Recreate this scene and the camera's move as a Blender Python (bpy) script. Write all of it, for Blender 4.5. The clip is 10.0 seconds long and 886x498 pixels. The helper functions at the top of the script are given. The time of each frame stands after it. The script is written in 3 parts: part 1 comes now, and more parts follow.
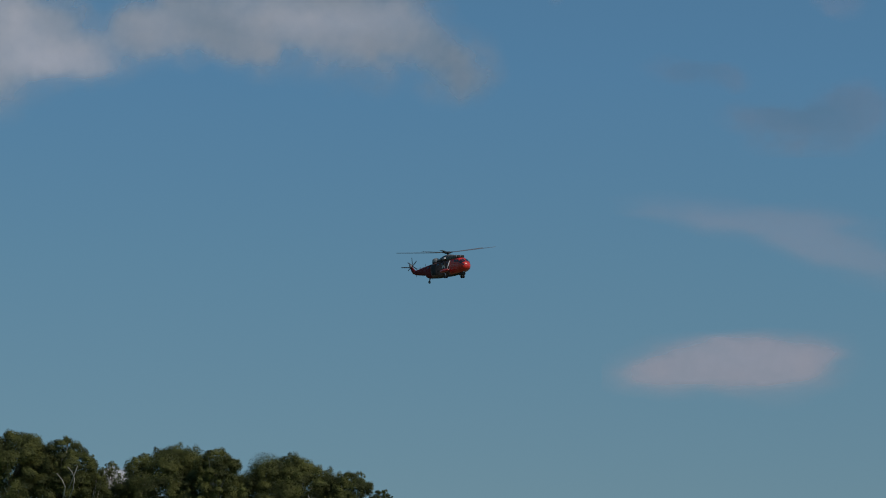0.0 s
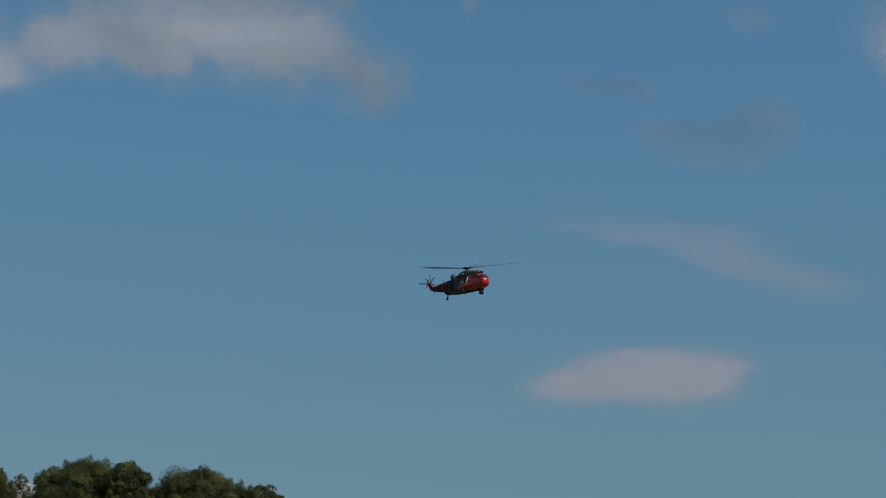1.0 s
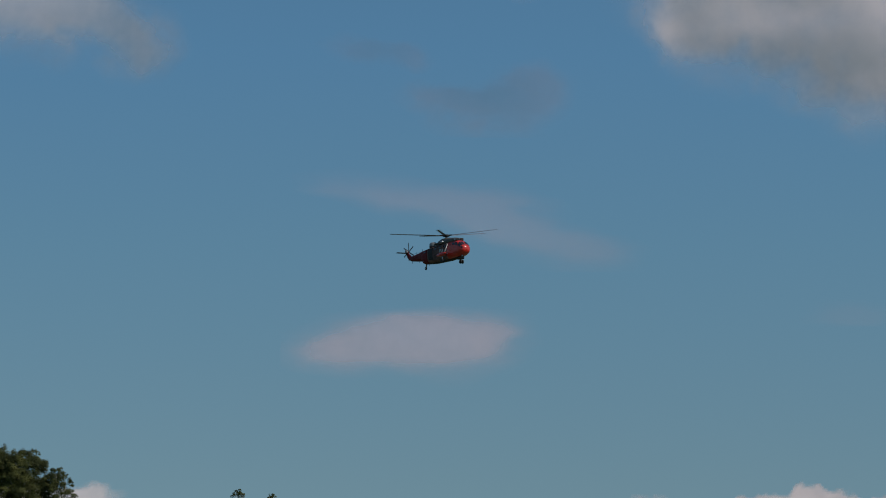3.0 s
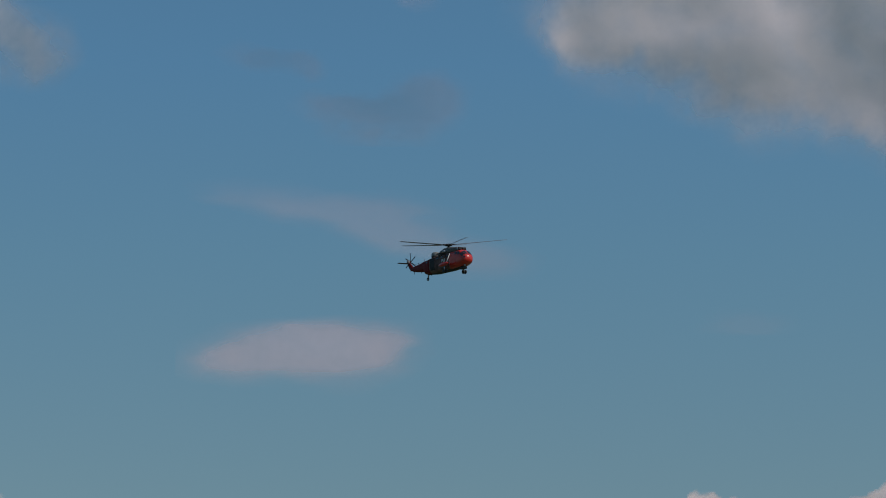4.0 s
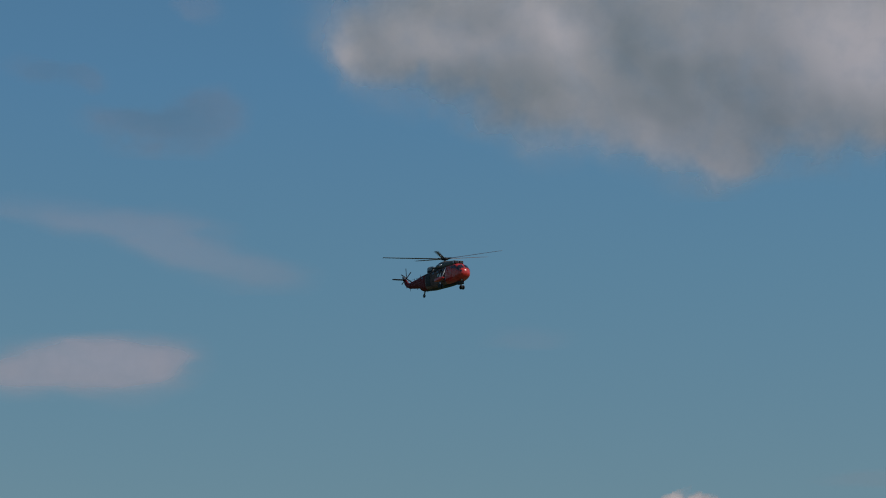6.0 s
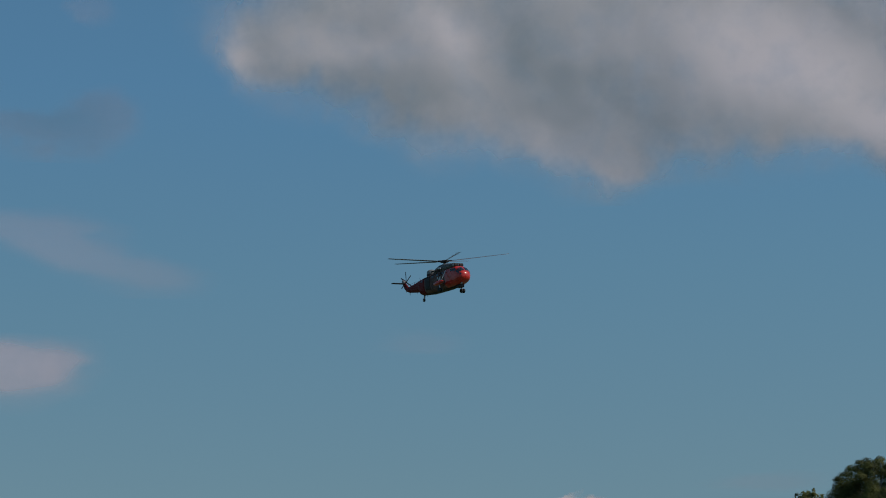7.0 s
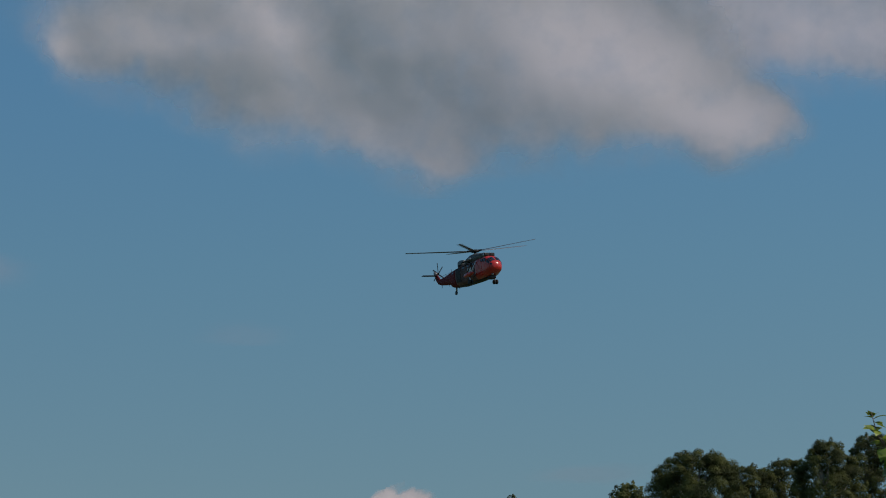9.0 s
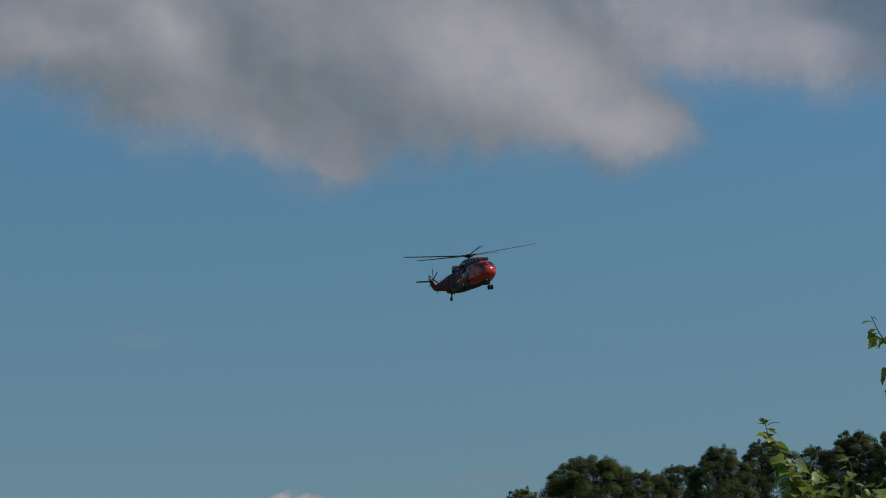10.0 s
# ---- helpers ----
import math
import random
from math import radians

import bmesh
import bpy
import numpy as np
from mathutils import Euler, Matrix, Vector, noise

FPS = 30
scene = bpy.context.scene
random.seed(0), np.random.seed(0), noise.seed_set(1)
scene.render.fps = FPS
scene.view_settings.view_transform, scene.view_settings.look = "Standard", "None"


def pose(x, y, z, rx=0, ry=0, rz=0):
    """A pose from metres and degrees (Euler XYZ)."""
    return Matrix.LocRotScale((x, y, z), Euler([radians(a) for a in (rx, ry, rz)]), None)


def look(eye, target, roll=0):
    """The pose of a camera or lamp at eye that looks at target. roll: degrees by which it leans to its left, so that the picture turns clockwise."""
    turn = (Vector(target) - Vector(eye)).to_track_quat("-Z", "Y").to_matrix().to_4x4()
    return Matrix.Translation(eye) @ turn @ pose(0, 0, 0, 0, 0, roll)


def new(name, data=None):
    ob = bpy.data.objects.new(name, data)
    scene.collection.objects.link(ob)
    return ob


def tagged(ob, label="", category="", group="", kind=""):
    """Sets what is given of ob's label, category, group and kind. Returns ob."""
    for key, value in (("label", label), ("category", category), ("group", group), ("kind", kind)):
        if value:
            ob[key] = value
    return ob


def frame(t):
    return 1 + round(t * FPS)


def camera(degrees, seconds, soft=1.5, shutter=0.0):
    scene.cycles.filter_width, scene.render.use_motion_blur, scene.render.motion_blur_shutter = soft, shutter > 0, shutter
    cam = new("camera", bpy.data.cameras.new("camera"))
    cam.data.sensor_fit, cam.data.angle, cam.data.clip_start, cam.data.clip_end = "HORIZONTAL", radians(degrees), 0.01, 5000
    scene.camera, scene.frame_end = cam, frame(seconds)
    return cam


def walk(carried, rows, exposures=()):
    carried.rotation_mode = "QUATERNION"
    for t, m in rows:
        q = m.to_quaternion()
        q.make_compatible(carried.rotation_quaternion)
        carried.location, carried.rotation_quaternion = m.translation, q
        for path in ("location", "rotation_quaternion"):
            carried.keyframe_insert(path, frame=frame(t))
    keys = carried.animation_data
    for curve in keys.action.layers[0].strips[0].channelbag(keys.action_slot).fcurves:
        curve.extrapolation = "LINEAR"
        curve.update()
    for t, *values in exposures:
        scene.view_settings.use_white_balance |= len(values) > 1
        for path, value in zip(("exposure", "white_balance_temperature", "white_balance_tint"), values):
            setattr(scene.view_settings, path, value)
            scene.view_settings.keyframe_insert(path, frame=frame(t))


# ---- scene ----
# ---- camera: a hand-held pan, the eye stays in one place ----
cam = camera(20.0, 10.0, soft=1.0, shutter=0.08)
EYE = Vector((0.0, 0.0, 1.6))


def toward(az, el):
    """Unit vector at azimuth az (clockwise from +y) and elevation el, in degrees."""
    a, e = radians(az), radians(el)
    return Vector((math.cos(e) * math.sin(a), math.cos(e) * math.cos(a), math.sin(e)))


def at(az, el, dist):
    return EYE + toward(az, el) * dist


PAN = [  # seconds, azimuth, elevation, roll
    (0.0, 0.002, 9.303, 1.16),
    (0.5, 0.846, 9.578, 1.10),
    (1.0, 2.024, 9.634, 1.02),
    (1.5, 3.261, 9.423, 0.91),
    (2.0, 4.643, 9.033, 0.79),
    (2.5, 6.085, 8.931, 0.66),
    (2.7, 6.632, 8.873, 0.60),
    (4.0, 9.798, 9.111, 0.21),
    (4.5, 11.082, 9.200, 0.05),
    (5.0, 12.359, 9.343, -0.11),
    (5.5, 13.590, 9.395, -0.26),
    (7.0, 17.293, 9.506, -0.66),
    (7.5, 18.473, 9.473, -0.77),
    (8.0, 19.435, 9.459, -0.86),
    (8.5, 20.278, 9.346, -0.92),
    (9.0, 21.376, 9.273, -0.97),
    (9.5, 22.486, 9.233, -0.98),
    (10.0, 23.776, 9.354, -0.96),
]
walk(cam, [(t, look(EYE, EYE + toward(az, el) * 100, roll)) for t, az, el, roll in PAN])

# ---- light: high sun from the side, blue sky ----
SUN_AZ, SUN_EL = 128.0, 48.0
world = bpy.data.worlds.new("sky")
scene.world = world
world.use_nodes = True
wn, wl = world.node_tree.nodes, world.node_tree.links
wn.clear()
sky = wn.new("ShaderNodeTexSky")
sky.sky_type = "NISHITA"
sky.sun_disc = False
sky.sun_elevation, sky.sun_rotation = radians(SUN_EL), radians(SUN_AZ)
sky.air_density, sky.dust_density, sky.ozone_density = 1.0, 0.5, 0.6
back = wn.new("ShaderNodeBackground")
back.inputs["Strength"].default_value = 0.153
wout = wn.new("ShaderNodeOutputWorld")
where, lift, unit = wn.new("ShaderNodeTexCoord"), wn.new("ShaderNodeVectorMath"), wn.new("ShaderNodeVectorMath")
lift.operation, unit.operation = "MULTIPLY_ADD", "NORMALIZE"
lift.inputs[1].default_value = (1, 1, 1.0)
lift.inputs[2].default_value = (0, 0, 0.22)
wl.new(where.outputs["Generated"], lift.inputs[0])
wl.new(lift.outputs[0], unit.inputs[0])
wl.new(unit.outputs[0], sky.inputs["Vector"])
richer = wn.new("ShaderNodeHueSaturation")
richer.inputs["Saturation"].default_value = 1.15
wl.new(sky.outputs[0], richer.inputs["Color"])
tint = wn.new("ShaderNodeMix")
tint.data_type, tint.blend_type = "RGBA", "MULTIPLY"
tint.inputs["Factor"].default_value = 1.0
height, haze = wn.new("ShaderNodeSeparateXYZ"), wn.new("ShaderNodeValToRGB")
haze.color_ramp.elements[0].position, haze.color_ramp.elements[1].position = 0.06, 0.23
middle_haze = haze.color_ramp.elements.new(0.155)
middle_haze.color = (0.88, 1.03, 0.855, 1)
haze.color_ramp.elements[0].color, haze.color_ramp.elements[2].color = (0.93, 0.925, 0.70, 1), (0.83, 1.07, 0.98, 1)
wl.new(where.outputs["Generated"], height.inputs[0])
wl.new(height.outputs["Z"], haze.inputs[0])
wl.new(haze.outputs[0], tint.inputs[7])
wl.new(richer.outputs[0], tint.inputs[6])
wl.new(tint.outputs[2], back.inputs[0])
wl.new(back.outputs[0], wout.inputs[0])
sun_data = bpy.data.lights.new("sun", "SUN")
sun_data.energy, sun_data.angle, sun_data.color = 3.35, radians(0.5), (1.0, 0.89, 0.80)
sun = new("sun", sun_data)
sun.matrix_world = look(toward(SUN_AZ, SUN_EL) * 1000, (0, 0, 0))
scene.view_settings.exposure = -0.63


# ---- materials ----
def material(name, color, rough=0.6, metal=0.0, vary=0.25, scale=3.0, bump=0.0, coat=0.0, fine=6.0, shine=0.5):
    """A principled surface with blotches and fine grain in object space."""
    m = bpy.data.materials.new(name)
    m.use_nodes = True
    n, l = m.node_tree.nodes, m.node_tree.links
    b = n["Principled BSDF"]
    b.inputs["Roughness"].default_value, b.inputs["Metallic"].default_value = rough, metal
    b.inputs["Specular IOR Level"].default_value = shine
    b.inputs["Coat Weight"].default_value, b.inputs["Coat Roughness"].default_value = coat, 0.22
    co = n.new("ShaderNodeTexCoord")
    big, small = n.new("ShaderNodeTexNoise"), n.new("ShaderNodeTexNoise")
    big.inputs["Scale"].default_value, small.inputs["Scale"].default_value = scale, scale * fine
    big.inputs["Detail"].default_value = 5
    add = n.new("ShaderNodeMath")
    add.operation = "MULTIPLY_ADD"
    add.inputs[1].default_value = 0.5
    l.new(co.outputs["Object"], big.inputs["Vector"])
    l.new(co.outputs["Object"], small.inputs["Vector"])
    l.new(small.outputs["Fac"], add.inputs[0])
    l.new(big.outputs["Fac"], add.inputs[2])
    ramp = n.new("ShaderNodeValToRGB")
    ramp.color_ramp.elements[0].position, ramp.color_ramp.elements[1].position = 0.45, 1.05
    ramp.color_ramp.elements[0].color = (*[c * (1 - vary) for c in color], 1)
    ramp.color_ramp.elements[1].color = (*[min(1, c * (1 + vary)) for c in color], 1)
    l.new(add.outputs[0], ramp.inputs[0])
    l.new(ramp.outputs[0], b.inputs["Base Color"])
    if bump:
        bp = n.new("ShaderNodeBump")
        bp.inputs["Strength"].default_value, bp.inputs["Distance"].default_value = bump, 0.05
        l.new(add.outputs[0], bp.inputs["Height"])
        l.new(bp.outputs[0], b.inputs["Normal"])
    return m


def leaf_material(name, dark, light, through_light=0.28, spread=0.16, rough=0.62, shine=0.25):
    m = bpy.data.materials.new(name)
    m.use_nodes = True
    n, l = m.node_tree.nodes, m.node_tree.links
    b, out = n["Principled BSDF"], n["Material Output"]
    b.inputs["Roughness"].default_value, b.inputs["Specular IOR Level"].default_value = rough, shine
    geo, info = n.new("ShaderNodeNewGeometry"), n.new("ShaderNodeObjectInfo")
    co, noise_node = n.new("ShaderNodeTexCoord"), n.new("ShaderNodeTexNoise")
    noise_node.inputs["Scale"].default_value = 0.9
    l.new(co.outputs["Object"], noise_node.inputs["Vector"])
    s1, s2 = n.new("ShaderNodeMath"), n.new("ShaderNodeMath")
    s1.operation, s2.operation = "ADD", "MULTIPLY_ADD"
    l.new(geo.outputs["Random Per Island"], s1.inputs[0])
    l.new(info.outputs["Random"], s1.inputs[1])
    s2.inputs[1].default_value = spread
    l.new(s1.outputs[0], s2.inputs[0])
    l.new(noise_node.outputs["Fac"], s2.inputs[2])
    ramp = n.new("ShaderNodeValToRGB")
    ramp.color_ramp.elements[0].position, ramp.color_ramp.elements[1].position = 0.45, 0.75 + spread
    ramp.color_ramp.elements[0].color, ramp.color_ramp.elements[1].color = (*dark, 1), (*light, 1)
    l.new(s2.outputs[0], ramp.inputs[0])
    l.new(ramp.outputs[0], b.inputs["Base Color"])
    tr, mix = n.new("ShaderNodeBsdfTranslucent"), n.new("ShaderNodeMixShader")
    l.new(ramp.outputs[0], tr.inputs["Color"])
    mix.inputs[0].default_value = through_light
    l.new(b.outputs[0], mix.inputs[1])
    l.new(tr.outputs[0], mix.inputs[2])
    l.new(mix.outputs[0], out.inputs["Surface"])
    return m


def cloud_material(name, color, through_light=0.4):
    """White vapour: scatters on the lit side, lets light through, thins out by its cover."""
    m = bpy.data.materials.new(name)
    m.use_nodes = True
    n, l = m.node_tree.nodes, m.node_tree.links
    n.remove(n["Principled BSDF"])
    out = n["Material Output"]
    dif, tr, clear = n.new("ShaderNodeBsdfDiffuse"), n.new("ShaderNodeBsdfTranslucent"), n.new("ShaderNodeBsdfTransparent")
    dif.inputs["Color"].default_value = tr.inputs["Color"].default_value = (*color, 1)
    body, mix = n.new("ShaderNodeMixShader"), n.new("ShaderNodeMixShader")
    body.inputs[0].default_value = through_light
    l.new(dif.outputs[0], body.inputs[1])
    l.new(tr.outputs[0], body.inputs[2])
    att, co, tex = n.new("ShaderNodeAttribute"), n.new("ShaderNodeTexCoord"), n.new("ShaderNodeTexNoise")
    att.attribute_name = "cover"
    tex.inputs["Scale"].default_value, tex.inputs["Detail"].default_value = 0.02, 4
    l.new(co.outputs["Object"], tex.inputs["Vector"])
    ragged = n.new("ShaderNodeMath")
    ragged.operation = "MULTIPLY_ADD"
    ragged.inputs[1].default_value, ragged.inputs[2].default_value = 0.5, 0.75
    l.new(tex.outputs["Fac"], ragged.inputs[0])
    a = n.new("ShaderNodeMath")
    a.operation, a.use_clamp = "MULTIPLY", True
    l.new(att.outputs["Fac"], a.inputs[0])
    l.new(ragged.outputs[0], a.inputs[1])
    l.new(a.outputs[0], mix.inputs[0])
    l.new(clear.outputs[0], mix.inputs[1])
    l.new(body.outputs[0], mix.inputs[2])
    l.new(mix.outputs[0], out.inputs["Surface"])
    return m


RED = material("red_paint", (0.52, 0.024, 0.015), 0.34, 0, 0.3, 1.5, 0.03, coat=0.75, shine=0.2)
# darker copy of the red: the unlit boom's shade put into the colour
SHADE_RED = material("shade_red_paint", (0.15, 0.014, 0.016), 0.6, 0, 0.25, 1.5, 0.03, shine=0.15)
GREY = material("grey_paint", (0.145, 0.076, 0.066), 0.6, 0, 0.6, 1.2, 0.05, shine=0.15)
DARK = material("black_paint", (0.032, 0.027, 0.026), 0.5, 0, 0.25, 2.0, 0.03, shine=0.15)
BLADE = material("blade_paint", (0.13, 0.13, 0.135), 0.42, 0, 0.2, 1.0)
WHITE = material("white_paint", (0.58, 0.58, 0.56), 0.4, 0, 0.08, 2.0)
METAL = material("worn_metal", (0.42, 0.42, 0.43), 0.38, 0.9, 0.2, 4.0)
ENGINE = material("engine_paint", (0.11, 0.105, 0.10), 0.45, 0, 0.5, 3.0, 0.05, shine=0.3)
RADOME = material("radome_skin", (0.17, 0.175, 0.17), 0.45, 0, 0.15, 2.0)
TYRE = material("tyre_rubber", (0.02, 0.02, 0.02), 0.8, 0, 0.2, 8.0)
GLASS = material("tinted_glass", (0.012, 0.014, 0.018), 0.06, 0, 0.1, 1.0, coat=0.5)
GRASS = material("grass", (0.055, 0.085, 0.03), 0.9, 0, 0.35, 0.05, 0.3, fine=40.0)
BARK = material("birch_bark", (0.36, 0.33, 0.28), 0.85, 0, 0.6, 2.5, 0.4)
BROWN_BARK = material("twig_bark", (0.16, 0.10, 0.07), 0.8, 0, 0.35, 30.0, 0.3)
LEAVES = leaf_material("birch_leaves", (0.060, 0.070, 0.020), (0.21, 0.215, 0.060), 0.44, spread=0.05)
NEAR_LEAF = leaf_material("young_leaves", (0.034, 0.062, 0.012), (0.30, 0.36, 0.05), 0.34, 0.35, 0.36, 0.5)
CLOUD = cloud_material("cloud_vapour", (0.82, 0.71, 0.73), 0.16)
# warm sunlight on the low clouds is put into this colour
WARM_CLOUD = cloud_material("sunlit_vapour", (0.92, 0.74, 0.70), 0.12)
THIN_CLOUD = cloud_material("thin_vapour", (0.86, 0.60, 0.61), 0.12)


# ---- mesh helpers ----
def obj(name, verts, faces, mat, parent=None, label="", smooth=True):
    me = bpy.data.meshes.new(name)
    me.from_pydata([tuple(v) for v in verts], [], faces)
    me.materials.append(mat)
    if smooth:
        me.polygons.foreach_set("use_smooth", [True] * len(me.polygons))
    me.update()
    ob = new(name, me)
    if parent:
        ob.parent = parent
    if label:
        ob["label"] = label
    return ob


def part(name, bm, mat, parent, label="", smooth=True):
    bmesh.ops.recalc_face_normals(bm, faces=bm.faces)
    me = bpy.data.meshes.new(name)
    bm.to_mesh(me)
    bm.free()
    me.materials.append(mat)
    if smooth:
        me.polygons.foreach_set("use_smooth", [True] * len(me.polygons))
    ob = new(name, me)
    ob.parent = parent
    if label:
        ob["label"] = label
    return ob


def tube(bm, points, radii, sides=8):
    """A capped tube along points."""
    rings = []
    pts = [Vector(p) for p in points]
    for i, p in enumerate(pts):
        d = (pts[min(i + 1, len(pts) - 1)] - pts[max(i - 1, 0)]).normalized()
        u = d.orthogonal().normalized() if i == 0 else (u - d * u.dot(d)).normalized()
        w = d.cross(u)
        rings.append([bm.verts.new(p + (u * math.cos(k * 2 * math.pi / sides) + w * math.sin(k * 2 * math.pi / sides)) * radii[i]) for k in range(sides)])
    for a, b in zip(rings, rings[1:]):
        for k in range(sides):
            bm.faces.new((a[k], a[(k + 1) % sides], b[(k + 1) % sides], b[k]))
    bm.faces.new(rings[0][::-1])
    bm.faces.new(rings[-1])
    return bm


def box(bm, lo, hi, bevel=0.0):
    m = Matrix.Translation((Vector(lo) + Vector(hi)) / 2) @ Matrix.Diagonal((*(Vector(hi) - Vector(lo)), 1))
    r = bmesh.ops.create_cube(bm, size=1.0, matrix=m)
    if bevel:
        edges = list({e for v in r["verts"] for e in v.link_edges})
        bmesh.ops.bevel(bm, geom=edges, offset=bevel, segments=2, affect="EDGES", profile=0.6)
    return bm


def loft(bm, rings, close=True):
    vs = [[bm.verts.new(p) for p in ring] for ring in rings]
    n = len(vs[0])
    for a, b in zip(vs, vs[1:]):
        for k in range(n):
            bm.faces.new((a[k], a[(k + 1) % n], b[(k + 1) % n], b[k]))
    if close:
        bm.faces.new(vs[0][::-1])
        bm.faces.new(vs[-1])
    return bm


def wheel_mesh(bm, c, r, w, axis=(0, 1, 0)):
    """A rounded tyre as a lathe about axis."""
    ax = Vector(axis).normalized()
    u = ax.orthogonal().normalized()
    v = ax.cross(u)
    prof = [(0.45 * r, -0.5 * w), (0.8 * r, -0.5 * w), (0.95 * r, -0.38 * w), (r, -0.15 * w), (r, 0.15 * w), (0.95 * r, 0.38 * w), (0.8 * r, 0.5 * w), (0.45 * r, 0.5 * w)]
    rings = [[Vector(c) + ax * z + (u * math.cos(k * math.pi / 9) + v * math.sin(k * math.pi / 9)) * rr for k in range(18)] for rr, z in prof]
    return loft(bm, rings)


# ---- ground ----
def build_ground():
    rings = [0, 30, 100, 300, 900, 2200, 4700]
    verts, faces = [(0, 0, 0)], []
    for r in rings[1:]:
        verts += [(r * math.cos(k * math.pi / 36), r * math.sin(k * math.pi / 36), 0) for k in range(72)]
    faces += [(0, 1 + k, 1 + (k + 1) % 72) for k in range(72)]
    for i in range(len(rings) - 2):
        a, b = 1 + 72 * i, 73 + 72 * i
        faces += [(a + k, b + k, b + (k + 1) % 72, a + (k + 1) % 72) for k in range(72)]
    ob = obj("ground", verts, faces, GRASS)
    tagged(ob, "flat open field of short green grass", "ground", kind="structure")


build_ground()

# ---- clouds ----
TABLE = np.random.RandomState(7).rand(256, 256)


def value_noise(x, y):
    xi, yi = np.floor(x).astype(int), np.floor(y).astype(int)
    fx, fy = x - xi, y - yi
    fx, fy = fx * fx * fx * (fx * (fx * 6 - 15) + 10), fy * fy * fy * (fy * (fy * 6 - 15) + 10)
    a, b = TABLE[xi % 256, yi % 256], TABLE[(xi + 1) % 256, yi % 256]
    c, d = TABLE[xi % 256, (yi + 1) % 256], TABLE[(xi + 1) % 256, (yi + 1) % 256]
    return (a * (1 - fx) + b * fx) * (1 - fy) + (c * (1 - fx) + d * fx) * fy


def fbm(x, y, octaves=5):
    s, amp, tot = 0, 0.5, 0
    for o in range(octaves):
        s = s + amp * value_noise(x * 2 ** o + 17.3 * o, y * 2 ** o + 9.1 * o)
        tot += amp
        amp *= 0.5
    return s / tot


def smooth(lo, hi, x):
    t = np.clip((x - lo) / (hi - lo), 0, 1)
    return t * t * (3 - 2 * t)


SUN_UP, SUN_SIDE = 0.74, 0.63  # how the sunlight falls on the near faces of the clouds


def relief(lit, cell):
    """Heights solved so that their slopes give the wanted brightness lit (0: upright face), on a grid of cells that
    many metres wide.
    """
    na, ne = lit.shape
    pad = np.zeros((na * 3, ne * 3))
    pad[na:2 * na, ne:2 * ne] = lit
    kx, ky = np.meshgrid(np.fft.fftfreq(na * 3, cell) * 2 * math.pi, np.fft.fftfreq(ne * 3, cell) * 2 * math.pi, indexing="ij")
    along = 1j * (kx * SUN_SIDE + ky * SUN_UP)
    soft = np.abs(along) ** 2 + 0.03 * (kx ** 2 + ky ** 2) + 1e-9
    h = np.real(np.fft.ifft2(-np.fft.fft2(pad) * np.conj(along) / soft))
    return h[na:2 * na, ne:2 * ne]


def one_piece(mask, start):
    """The part of mask that hangs together with start."""
    grown, size = np.zeros_like(mask), 0
    grown[start] = True
    while grown.sum() > size:
        size = grown.sum()
        for _ in range(8):
            wide = grown.copy()
            wide[1:] |= grown[:-1]
            wide[:-1] |= grown[1:]
            wide[:, 1:] |= grown[:, :-1]
            wide[:, :-1] |= grown[:, 1:]
            grown = wide & mask
    return grown


